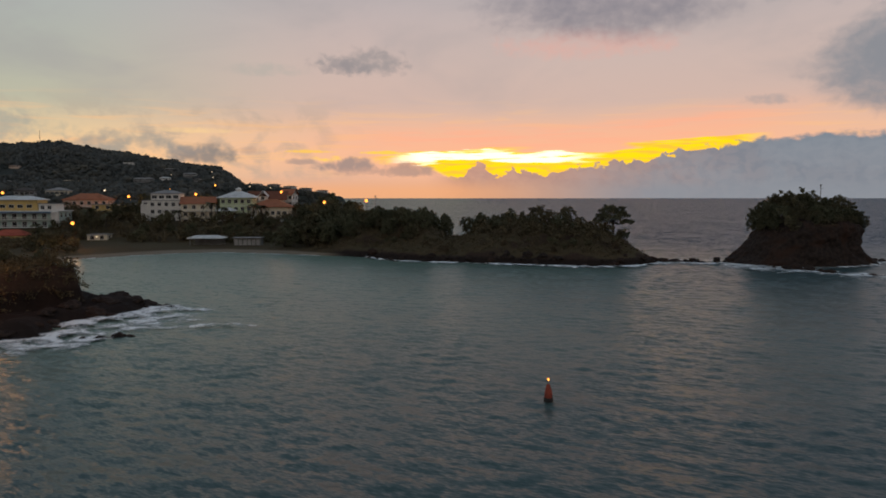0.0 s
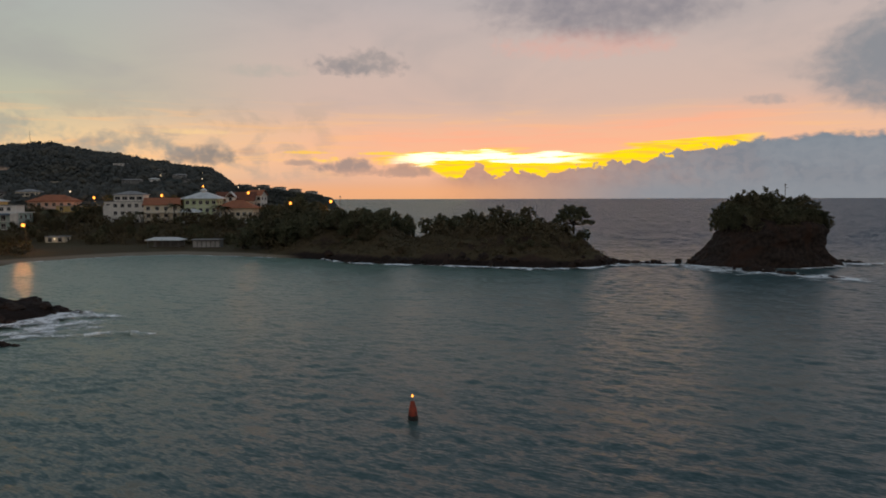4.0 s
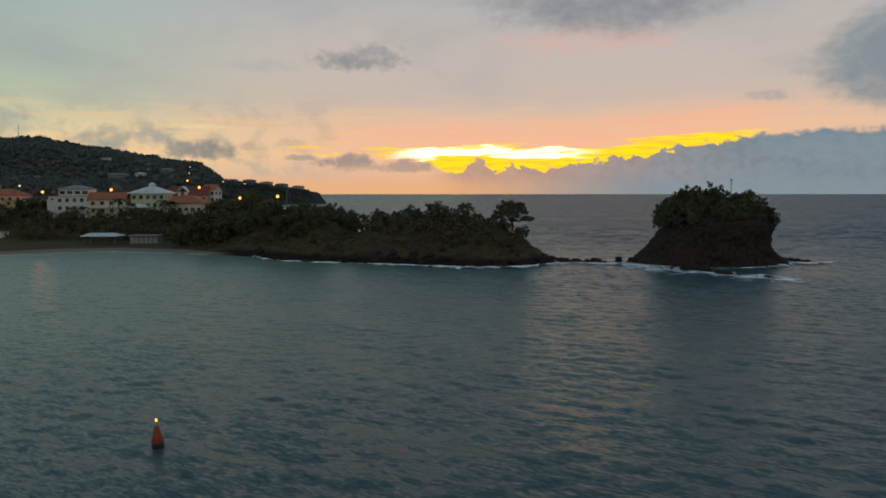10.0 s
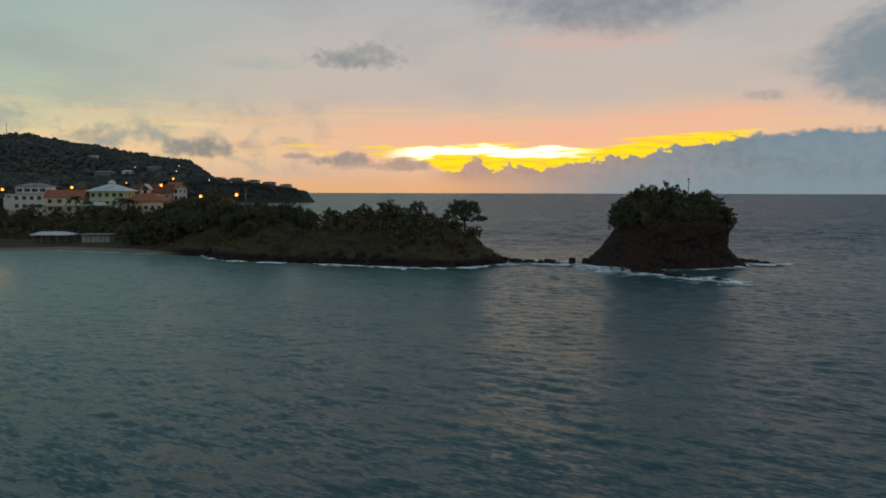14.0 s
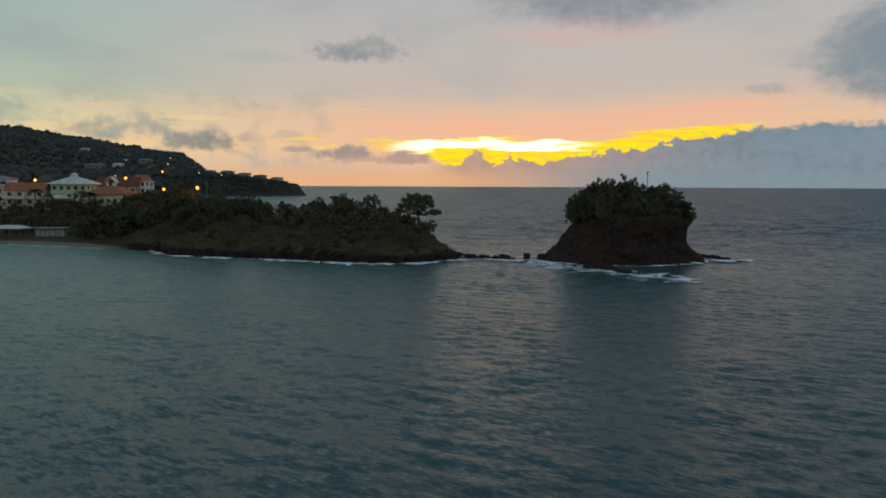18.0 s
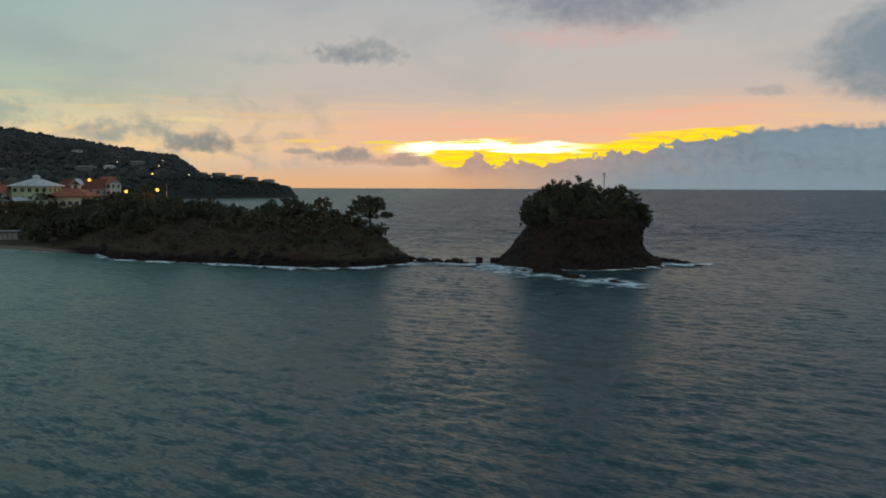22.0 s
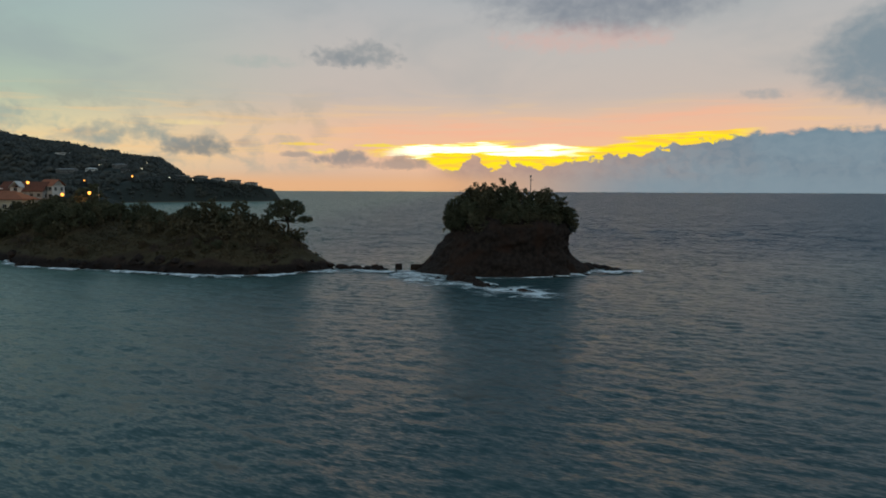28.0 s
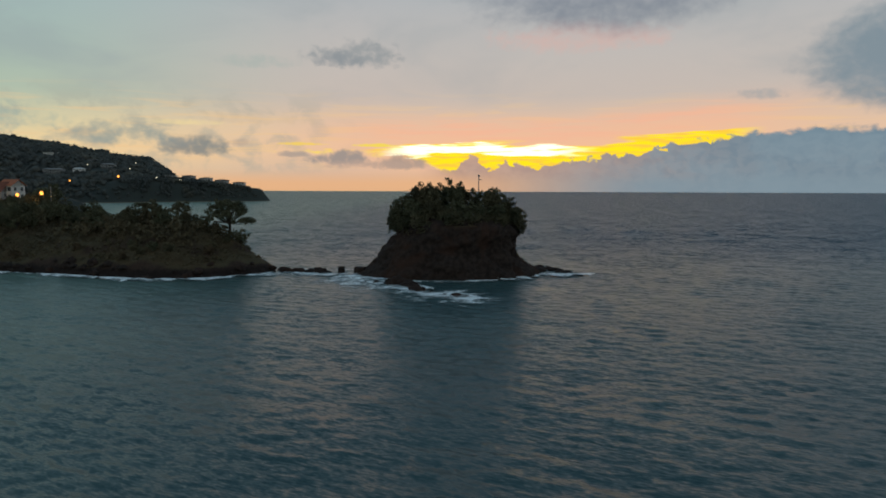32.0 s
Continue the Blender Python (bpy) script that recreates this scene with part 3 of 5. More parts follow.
def build_land():
    xs = graded(-1500, 75, -150, 66, 0.9, 1.06, 11)
    ys = graded(0, 1700, 86, 330, 0.9, 1.06, 11)
    x, y = np.meshgrid(xs, ys)
    z = height(x, y)
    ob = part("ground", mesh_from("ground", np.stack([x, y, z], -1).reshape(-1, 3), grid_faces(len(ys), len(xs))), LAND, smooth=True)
    tagged(ob, "dark coastal ground with grass, sand beach and bare rock", "ground", kind="structure")


build_land()

# ---- rocks and foam ----


def rock_mesh(seed, sx, sy, sz, lumps=0.35, sub=3):
    """A jagged boulder, flat below."""
    bm = bmesh.new()
    bmesh.ops.create_icosphere(bm, subdivisions=sub, radius=1.0)
    for v in bm.verts:
        p = v.co.copy()
        q = 1 + lumps * noise.fractal(p * 1.6 + Vector((seed * 7.3, 0, 0)), 1.0, 2.0, 4)
        v.co = Vector((p.x * sx * q, p.y * sy * q, p.z * sz * q if p.z > 0 else p.z * sz * 0.5))
    mesh = bpy.data.meshes.new("rock")
    bm.to_mesh(mesh)
    bm.free()
    mesh.materials.append(ROCK)
    return mesh


def islet_side(c, s, z):
    """Reach of the islet from its middle at a height, for the direction (c, s)."""
    left = np.interp(z, [-2, 0, 1.7, 3.7, 6.5, 8.8, 10.2, 12.8, 13.6], [25.5, 22.6, 20.4, 18.4, 15.9, 13.9, 12.2, 10.5, 7])
    right = np.interp(z, [-2, 0, 1.2, 2.5, 3.8, 5.7, 11.4, 12.8, 13.6], [21.5, 19.6, 18.6, 16.8, 15.5, 14.0, 14.3, 12.5, 9])
    front = np.interp(z, [-2, 0, 3, 11, 12.8, 13.6], [15, 13.2, 11.8, 10.4, 8.8, 6])
    return c * np.where(c < 0, left, right), s * front


def build_islet():
    base = thing("rock_islet", "tall dark volcanic rock islet with a wooded top", "rock", pose(98.5, 220.5, 0))
    zs = np.concatenate([np.linspace(-2, 13, 58), [13.5]])
    a = np.linspace(0, 2 * math.pi, 221)[:-1]
    A, Z = np.meshgrid(a, zs)
    c, s = np.cos(A), np.sin(A)
    c, s = np.sign(c) * np.abs(c) ** 0.85, np.sign(s) * np.abs(s) ** 0.85
    x, y = islet_side(c, s, Z)
    B = (A - math.pi / 2) % (2 * math.pi)
    chip = 3.0 * fbm(B * 4.5, Z / 3.2, 5, 3) + 1.6 * fbm(B * 13, Z / 2.4, 4, 8) + 0.7 * fbm(B * 9, Z / 0.8, 3, 2)
    chip = chip * ease(Z, 13.4, 11.5)
    r = np.hypot(x, y)
    x, y = x * (1 + chip / r), y * (1 + chip / r)
    z = Z + 0.5 * fbm(x / 2, y / 2, 3, 6) * ease(Z, -1, 2)
    rows, cols = A.shape
    f = []
    for i in range(rows - 1):
        for j in range(cols):
            f.append((i * cols + j, i * cols + (j + 1) % cols, (i + 1) * cols + (j + 1) % cols, (i + 1) * cols + j))
    part("cliff", mesh_from("cliff", np.stack([x, y, z], -1).reshape(-1, 3), f), ROCK, base, "bare reddish-dark rock face")
    # dry grass on a ledge below the trees
    a = np.linspace(radians(228), radians(318), 60)
    rim = []
    for z, out in ((10.9, 0.97), (11.5, 1.03), (11.75, 0.98), (11.8, 0.84)):
        ex, ey = islet_side(np.cos(a), np.sin(a), np.full(60, z))
        wob = out * (1 + 0.05 * fbm(a * 9, a * 0 + z, 3, 4))
        rim.append(np.stack([ex * wob, ey * wob, z + 0.5 * fbm(a * 5, a * 0, 3, 9)], 1))
    part("ledge", mesh_from("ledge", np.concatenate(rim), grid_faces(4, 60)), LAND, base, "dry pale grass ledge")
    # earth on the flat top
    g = np.linspace(-1, 1, 30)
    gx, gy = np.meshgrid(g, g)
    px, py = gx * np.sqrt(1 - gy**2 / 2), gy * np.sqrt(1 - gx**2 / 2)
    ux, uy = islet_side(px, py, np.full_like(px, 12.6))
    uz = 12.7 + 1.0 * (1 - np.hypot(px, py) ** 2) + 0.5 * fbm(ux / 3, uy / 3, 3)
    part("summit", mesh_from("summit", np.stack([ux, uy, uz], -1).reshape(-1, 3), grid_faces(30, 30)), LAND, base, "grassy earth")


build_islet()

ROCKS = [rock_mesh(i, 1.0, 0.8, 0.75) for i in range(5)]
random.seed(3)
REEF = [(87.2, 200.2, 2.1, 1.9), (85.4, 201.2, 1.5, 1.1), (89.6, 198.0, 2.1, 1.3), (91.2, 194.6, 1.5, 0.8), (92.0, 191.0, 1.9, 1.1), (90.4, 192.6, 1.2, 0.6),
        (82.4, 202.4, 1.0, 0.7), (80.0, 203.0, 0.7, 0.4), (99.4, 184.6, 1.8, 0.6), (97.2, 185.4, 1.2, 0.4), (101.6, 183.4, 0.9, 0.35), (94.6, 189.4, 0.8, 0.4),
        (64.5, 222.3, 1.8, 0.9), (67.2, 221.4, 1.8, 1.1), (61.0, 223.0, 2.8, 0.9), (58.0, 223.6, 2.6, 1.2), (69.0, 221.0, 0.8, 0.5), (78.0, 219.6, 1.6, 0.9), (80.4, 219.0, 2.0, 1.0),
        (119.4, 231.0, 2.2, 1.1), (121.6, 231.6, 1.6, 0.8), (122.8, 228.4, 1.5, 0.9), (123.6, 225.0, 1.8, 0.9), (125.0, 222.9, 1.9, 0.8), (126.6, 220.8, 1.3, 0.5),
        (118.2, 226.6, 2.2, 1.2), (128.0, 220.0, 0.8, 0.35), (-49.6, 100.2, 1.3, 0.7), (-51.4, 98.6, 1.2, 0.6), (-47.9, 100.6, 0.8, 0.4), (-53.2, 97.6, 1.0, 0.5)]
for x, y, size, tall in REEF:
    rock = part("sea_rock", random.choice(ROCKS), ROCK, m=pose(x, y, -0.1, 0, 0, random.uniform(0, 360)) @ Matrix.Diagonal((size, size * 0.8, tall * 1.3, 1)))
    tagged(rock, "low dark wet rock breaking the sea surface", "rock", group="reef rocks")
for i in range(90):
    x, y = -55 - 18 * random.random(), 92 + 42 * random.random()
    d = float(inland(np.array([x]), np.array([y]))[0])
    if d < -1.5 or d > 8:
        continue
    size = random.uniform(0.6, 1.9)
    rock = part("shore_boulder", random.choice(ROCKS), ROCK, m=pose(x, y, max(ground_at(x, y), 0) - 0.3, 0, 0, random.uniform(0, 360)) @ Matrix.Diagonal((size, size, size * 0.7, 1)))
    tagged(rock, "black wet boulder on the rock shelf", "boulder", group="shelf boulders")
for x, y, size in ((-57.4, 128.3, 1.3), (-55.8, 128.0, 0.9), (-54.6, 128.6, 0.8), (-53.4, 128.4, 0.6), (-52.4, 128.7, 0.5), (-55.0, 126.4, 0.6), (-56.4, 124.6, 0.8), (-57.6, 122.6, 1.0), (-70.8, 139.8, 0.9), (-78.5, 143.6, 0.7)):
    rock = part("shore_boulder", random.choice(ROCKS), ROCK, m=pose(x, y, -0.1, 0, 0, 40 * size) @ Matrix.Diagonal((size, size, size * 0.9, 1)))
    tagged(rock, "black wet boulder off the rock shelf", "boulder", group="shelf boulders")


def block(x, y, w, d, h, turn, label):
    """A squared stump of rock or old concrete standing in the water."""
    bm = boxed((-w / 2, -d / 2, -0.8, w / 2, d / 2, h))
    bmesh.ops.bevel(bm, geom=bm.edges[:], offset=0.12, segments=1, affect="EDGES")
    bmesh.ops.subdivide_edges(bm, edges=bm.edges[:], cuts=2, use_grid_fill=True)
    for v in bm.verts:
        v.co += noise.noise_vector(v.co * 1.7 + Vector((x, y, 0))) * 0.13
    tagged(part("rock_stump", bm, ROCK, m=pose(x, y, 0, 0, 0, turn)), label, "rock", group="reef rocks")


block(72.3, 218.6, 1.5, 1.3, 1.75, 12, "squared dark stump standing alone on the reef")
block(76.4, 219.6, 2.4, 1.8, 1.55, -6, "broad squared dark rock at the islet's foot")
block(66.2, 221.8, 1.5, 1.2, 1.15, 20, "low squared rock at the spit's tip")


SPIT = [(-34, 236), (-23, 223), (-5, 217), (11, 213), (24, 208), (33, 206), (43, 208), (51, 214), (56, 223)]
for i in range(74):
    t = random.random() * (len(SPIT) - 1.001)
    (ax, ay), (bx, by) = SPIT[int(t)], SPIT[int(t) + 1]
    x, y = ax + (bx - ax) * (t % 1) + random.uniform(-1.2, 1.0), ay + (by - ay) * (t % 1) + random.uniform(-1.0, 2.4)
    size = random.uniform(0.5, 1.7)
    rock = part("shore_boulder", random.choice(ROCKS), ROCK, m=pose(x, y, max(ground_at(x, y), 0) - 0.15, 0, 0, random.uniform(0, 360)) @ Matrix.Diagonal((size, size * 0.8, size * random.uniform(0.6, 1.1), 1)))
    tagged(rock, "dark wet boulder at the foot of the spit", "boulder", group="spit boulders")


def foam(points, width, label, lift=0.25, seed=0, mat=FOAM):
    """A ribbon of white water along a line."""
    pts = np.array(points, float)
    s = np.r_[0, np.cumsum(np.hypot(*np.diff(pts, axis=0).T))]
    m = max(int(s[-1] / 0.5), 8)
    at = np.linspace(0, s[-1], m)
    line = np.stack([np.interp(at, s, pts[:, 0]), np.interp(at, s, pts[:, 1])], 1)
    for _ in range(12):
        line[1:-1] = (line[:-2] + 2 * line[1:-1] + line[2:]) / 4
    way = np.gradient(line, axis=0)
    side = np.stack([-way[:, 1], way[:, 0]], 1) / np.hypot(*way.T)[:, None]
    k = 11
    u = np.linspace(-1, 1, k)
    wide = width * np.maximum(0.2, 0.25 + 1.6 * (1.4 * fbm(at / 6, at * 0 + seed, 4, seed) + 0.5)) * np.minimum(1, np.minimum(at, s[-1] - at) / 3 + 0.15)
    p = line[:, None] + side[:, None] * (u[None, :, None] * wide[:, None, None] / 2)
    z = lift * (1 - u[None] ** 2) * (0.6 + 1.6 * (fbm(p[..., 0] / 1.5, p[..., 1] / 1.5, 3, 4) + 0.5)) + 0.06
    mesh = mesh_from("foam", np.concatenate([p, z[..., None]], -1).reshape(-1, 3), grid_faces(m, k))
    uv = mesh.uv_layers.new(name="UVMap")
    idx = np.zeros(len(mesh.loops), np.int32)
    mesh.loops.foreach_get("vertex_index", idx)
    uv.data.foreach_set("uv", np.stack([idx // k / m, (idx % k) / (k - 1)], 1).astype(np.float32).ravel())
    ob = part("surf_foam", mesh, mat, smooth=True)
    tagged(ob, label, "foam", kind="stuff")


foam([(-34, 234.5), (-24, 220.5), (-14, 217.5), (-5, 214.5), (3, 212.8)], 4.2, "thin white surf along the dark shore", seed=1)
foam([(4, 212.4), (11, 210.5), (24, 205.6), (33, 203.6), (44, 205.2), (51, 211.5), (56, 217)], 4.2, "thin white surf at the foot of the spit", seed=2)
foam([(52, 213), (58, 216), (66, 217), (74, 214), (79, 209)], 10.0, "white water over the reef between spit and islet", 0.15, seed=3, mat=FOAM_LACE)
foam([(53, 214), (59, 216.5), (66, 217.5), (73, 215), (79, 210)], 5.0, "white water breaking on the low reef", 0.15, seed=17)
foam([(57, 226), (66, 225.5), (76, 224)], 3.0, "white water behind the reef", seed=9)
foam([(72, 212), (78, 206), (84, 197), (91, 189.5), (98, 183), (107, 177)], 17.0, "broken lacy white water in front of the islet", 0.12, seed=4, mat=FOAM_LACE)
foam([(80, 209), (84, 204), (88, 201.5), (92, 197), (95, 192.5)], 4.5, "white wash swirling round the front reef", 0.2, seed=5)
foam([(85, 207), (92, 204.5), (100, 205), (108, 208)], 2.2, "thin wash at the foot of the islet", 0.12, seed=12)
foam([(108, 209), (114, 213), (119, 217.5), (124, 218), (131, 220)], 7.0, "white water round the islet's tail rocks", seed=6)
foam([(-72, 88), (-62, 92), (-57.5, 98), (-58, 104), (-61, 111), (-57, 115), (-54, 121), (-52, 128)], 11.0, "white surf breaking on the black rock shelf", 0.3, seed=7)
foam([(-68, 84), (-57, 92), (-52, 101), (-50, 112), (-49, 122)], 15.0, "spread of lacy foam from a breaking wave", 0.15, seed=8, mat=FOAM_LACE)
foam([(-57, 128), (-51, 125), (-44, 124)], 3.5, "drifting patch of foam off the shelf", 0.12, seed=10)
foam([(-42, 107), (-38, 109.5), (-32, 108)], 2.0, "small wave breaking over a sunken rock", 0.3, seed=13)
foam([(-124, 221), (-118, 230), (-110, 239.5), (-100, 247.5), (-87, 252), (-69, 247), (-50, 240)], 1.2, "thin line of foam on the beach", 0.08, seed=11)

# ---- trees ----


def tube(bm, points, radii, sides=6):
    loops = []
    for i, p in enumerate(points):
        d = (points[min(i + 1, len(points) - 1)] - points[max(i - 1, 0)]).normalized()
        e = d.orthogonal().normalized()
        f = d.cross(e)
        loops.append([bm.verts.new(p + (e * math.cos(2 * math.pi * j / sides) + f * math.sin(2 * math.pi * j / sides)) * radii[i]) for j in range(sides)])
    for a, b in zip(loops, loops[1:]):
        for j in range(sides):
            bm.faces.new((a[j], a[(j + 1) % sides], b[(j + 1) % sides], b[j]))
    bm.faces.new(loops[-1])


def leaf_cloud(rng, centres, radii, n, size, loose=0.9, up=0.4):
    """Small leaf blades scattered round clump centres: vertices and quads."""
    which = rng.integers(0, len(centres), n)
    way = rng.normal(size=(n, 3))
    way /= np.linalg.norm(way, axis=1, keepdims=True)
    way[:, 2] *= 0.75
    reach = rng.random(n) ** 0.45
    p = centres[which] + way * (radii[which] * reach)[:, None]
    out = way + loose * rng.normal(size=(n, 3)) + np.array([0, 0, up])
    e = np.cross(out, rng.normal(size=(n, 3)))
    e /= np.linalg.norm(e, axis=1, keepdims=True)
    f = np.cross(out, e)
    f /= np.linalg.norm(f, axis=1, keepdims=True)
    s = size * rng.uniform(0.6, 1.4, (n, 1))
    v = np.stack([p - e * s, p + f * s * 0.55, p + e * s, p - f * s * 0.55], 1).reshape(-1, 3)
    return v, np.arange(4 * n).reshape(n, 4)


def tree_meshes(seed, tall, spread, stem, lobes, leaves, size):
    """Trunk with limbs, and a crown of leaf blades in uneven clumps."""
    rng = np.random.default_rng(seed)
    centres, radii = [], []
    for i in range(lobes):
        a = 2.4 * i + rng.random() * 0.9
        t = (i + 0.5) / lobes
        zc = stem + (tall - stem) * (0.12 + 0.7 * t)
        reach = spread * 0.62 * math.sqrt(max(1 - (1.25 * t - 0.35) ** 2, 0.05)) * rng.uniform(0.6, 1.1)
        centres.append((reach * math.cos(a), reach * math.sin(a), zc))
        radii.append(spread * rng.uniform(0.36, 0.52))
    centres, radii = np.array(centres), np.array(radii)
    bm = bmesh.new()
    lean = Vector((rng.normal() * 0.12, rng.normal() * 0.12, 1))
    fork = lean * stem
    tube(bm, [Vector((0, 0, -0.6)), lean * stem * 0.5, fork], [0.036 * tall, 0.028 * tall, 0.024 * tall], 8)
    for c in centres:
        end = Vector(c)
        mid = fork.lerp(end, 0.5) + Vector((rng.normal() * 0.3, rng.normal() * 0.3, 0.25))
        tube(bm, [fork - lean * 0.3, mid, end], [0.014 * tall, 0.009 * tall, 0.004 * tall], 5)
    trunk = bpy.data.meshes.new("trunk")
    bm.to_mesh(trunk)
    bm.free()
    trunk.materials.append(BARK)
    # sub clumps roughen the outline
    sub, subr = [], []
    for c, r in zip(centres, radii):
        for _ in range(12):
            w = rng.normal(size=3)
            w /= np.linalg.norm(w)
            w *= np.array([0.95, 0.95, 0.8]) * rng.random() ** 0.3
            sub.append(c + w * r)
            subr.append(r * rng.uniform(0.24, 0.5))
    v, f = leaf_cloud(rng, np.array(sub), np.array(subr), leaves, size)
    return trunk, mesh_from("crown", v, f)


KINDS = {
    "broad": [tree_meshes(10 + i, 8.0, 4.0, 0.7, 11, 3500, 0.235) for i in range(4)],
    "bush": [tree_meshes(30 + i, 3.4, 2.5, 0.2, 8, 1000, 0.21) for i in range(3)],
    "tall": [tree_meshes(50 + i, 11.0, 4.4, 1.6, 12, 1500, 0.45) for i in range(3)],
    "grove": [tree_meshes(60 + i, 8.0, 4.4, 0.6, 11, 1300, 0.42) for i in range(4)],
}
MADE = {}
LABELS = {
    "broad": "dark green broadleaf tree with uneven crown", "bush": "low dense wild bush",
    "tall": "tall dark green broadleaf tree", "grove": "dense dark green broadleaf tree", "umbrella": "wide flat-topped tree with open branches"}


def umbrella_meshes(seed):
    """A leaning trunk whose limbs fan out into a wide, open, domed crown."""
    rng = np.random.default_rng(seed)
    bm = bmesh.new()
    tube(bm, [Vector((0, 0, -0.8)), Vector((0.2, 0, 1.2)), Vector((-0.1, 0.1, 2.4))], [0.34, 0.27, 0.22], 8)
    sub, subr = [], []
    for i in range(32):
        t = math.sqrt((i + 0.5) / 32)
        a = 2.4 * i
        c = Vector((-0.2 + 5.4 * t * math.cos(a), 4.6 * t * math.sin(a), 7.4 - 4.7 * t * t + rng.normal() * 0.35))
        mid = Vector((-0.1, 0.1, 2.4)).lerp(c, 0.55) + Vector((0, 0, -0.5 + rng.normal() * 0.2))
        tube(bm, [Vector((-0.1, 0.1, 2.0 + rng.random() * 0.4)), mid, c], [0.13, 0.08, 0.03], 5)
        for _ in range(6):
            w = rng.normal(size=3) * np.array([0.75, 0.75, 0.32])
            sub.append(np.array(c) + w)
            subr.append(rng.uniform(0.45, 0.85))
    trunk = bpy.data.meshes.new("trunk")
    bm.to_mesh(trunk)
    bm.free()
    trunk.materials.append(BARK)
    v, f = leaf_cloud(rng, np.array(sub), np.array(subr) * 1.1, 9000, 0.2)
    return trunk, mesh_from("crown", v, f)


KINDS["umbrella"] = [umbrella_meshes(5)]


def crown_top(mesh):
    z = np.zeros(len(mesh.vertices) * 3, np.float32)
    mesh.vertices.foreach_get("co", z)
    return float(np.percentile(z[2::3], 99.6))


TOPS = {kind: [crown_top(crown) for _, crown in pairs] for kind, pairs in KINDS.items()}


def plant_to(kind, x, y, z, top, wide, where, colour=0):
    """A tree that reaches the height top, its width set apart from its height."""
    random_top = sum(TOPS[kind]) / len(TOPS[kind])
    return plant(kind, x, y, z, wide, where, colour, (top - z) / random_top / wide)


def plant(kind, x, y, z, scale=1.0, where="on the slope", colour=0, squash=1.0):
    i = random.randrange(len(KINDS[kind]))
    key = (kind, i, colour)
    trunk, crown = KINDS[kind][i]
    if key not in MADE:
        own = crown.copy()
        own.materials.append(LEAF[colour])
        MADE[key] = own
    m = pose(x, y, z, 0, 0, random.uniform(0, 360)) @ Matrix.Diagonal((scale, scale, scale * squash, 1))
    name = "bush" if kind == "bush" else "tree"
    ob = thing(name, LABELS[kind] + " " + where, name, m, group=name + "s " + where)
    part("trunk", trunk, BARK, ob)
    part("crown", MADE[key], LEAF[colour], ob)
    return ob


random.seed(11)
# on the islet: a back row that makes the skyline, a lower front row
for x, y, top, wide in ((86.9, 218.5, 18.0, 0.72), (89.6, 221.5, 20.5, 0.8), (92.6, 219.0, 21.2, 0.85), (95.4, 222.5, 20.6, 0.75), (98.2, 219.8, 21.7, 0.85), (101.2, 223, 20.2, 0.75),
                        (104.6, 222.0, 19.4, 0.7), (107.4, 219.3, 20.2, 0.85), (110.6, 220.0, 17.6, 0.75), (112.4, 221.5, 15.6, 0.6), (93.0, 226.5, 20.0, 0.8), (99.5, 227.0, 20.2, 0.8), (107.5, 226.0, 18.8, 0.8),
                        (89.4, 214.6, 17.0, 0.65), (94.0, 214.0, 17.8, 0.7), (98.8, 214.2, 17.4, 0.7), (103.2, 214.6, 16.8, 0.7), (108.0, 214.8, 16.4, 0.65), (88.6, 226.0, 18.5, 0.75)):
    plant_to("broad", x, y, 12.6, top, wide, "on the islet", random.choice((0, 0, 1)))
for x, y, z, top, wide in ((85.2, 221.8, 9.6, 16.8, 0.72), (85.4, 217.6, 9.4, 15.4, 0.6), (84.6, 224.5, 8.8, 15.6, 0.62), (112.6, 218.6, 11.2, 15.6, 0.5)):
    plant_to("broad", x, y, z, top, wide, "on the islet", 0)
for x, y, z, s in ((87.0, 214.5, 10.2, 0.9), (113.6, 219.4, 9.4, 0.8), (113.4, 216.8, 10.6, 0.8), (112.9, 222.5, 11.2, 1.0), (90.0, 211.8, 11.2, 0.7)):
    plant("bush", x, y, z, s, "on the islet", random.choice((0, 1)), 1.15)
for i in range(58):
    a = radians(random.uniform(140, 400))
    c, s = math.cos(a), math.sin(a)
    z = random.uniform(9.6, 13.0) if c < -0.35 else random.uniform(12.3, 13.4) if c < 0.6 else random.uniform(11.4, 13.0)
    x, y = islet_side(np.array(c), np.array(s), z)
    plant("bush", 98.5 + float(x) * 0.98, 220.5 + float(y) * 0.98, z - 0.7, random.uniform(0.5, 0.95), "on the islet", random.choice((0, 1, 1)))

# on the spit
plant("umbrella", 43.5, 227.0, 9.0, 1.0, "on the spit", 0)
for x, y, top, wide in ((-1.2, 237, 13.2, 0.72), (3.2, 240, 14.2, 0.78), (7.4, 234, 12.6, 0.7), (12.0, 235, 12.8, 0.7), (16.4, 233, 14.6, 0.75), (21.0, 234, 16.8, 0.85), (24.6, 231.5, 15.5, 0.7),
                        (29.8, 231.5, 16.7, 0.8), (33.4, 229, 13.4, 0.6), (36.6, 227.6, 12.2, 0.5), (18.6, 228, 13.4, 0.65), (27.0, 227.5, 14.0, 0.7), (10.0, 229, 11.6, 0.55), (31.6, 225.6, 12.0, 0.5),
                        (-15, 279, 14.6, 0.8), (-20, 284, 15.4, 0.9), (-10, 271, 13.6, 0.7)):
    plant_to("broad", x, y, ground_at(x, y) - 0.2, top, wide, "on the spit", random.choice((0, 0, 1)))
plant("bush", 37.0, 227.5, 7.8, 1.1, "on the spit", 0)
plant("bush", 46.6, 226.0, 6.6, 0.9, "on the spit", 0)
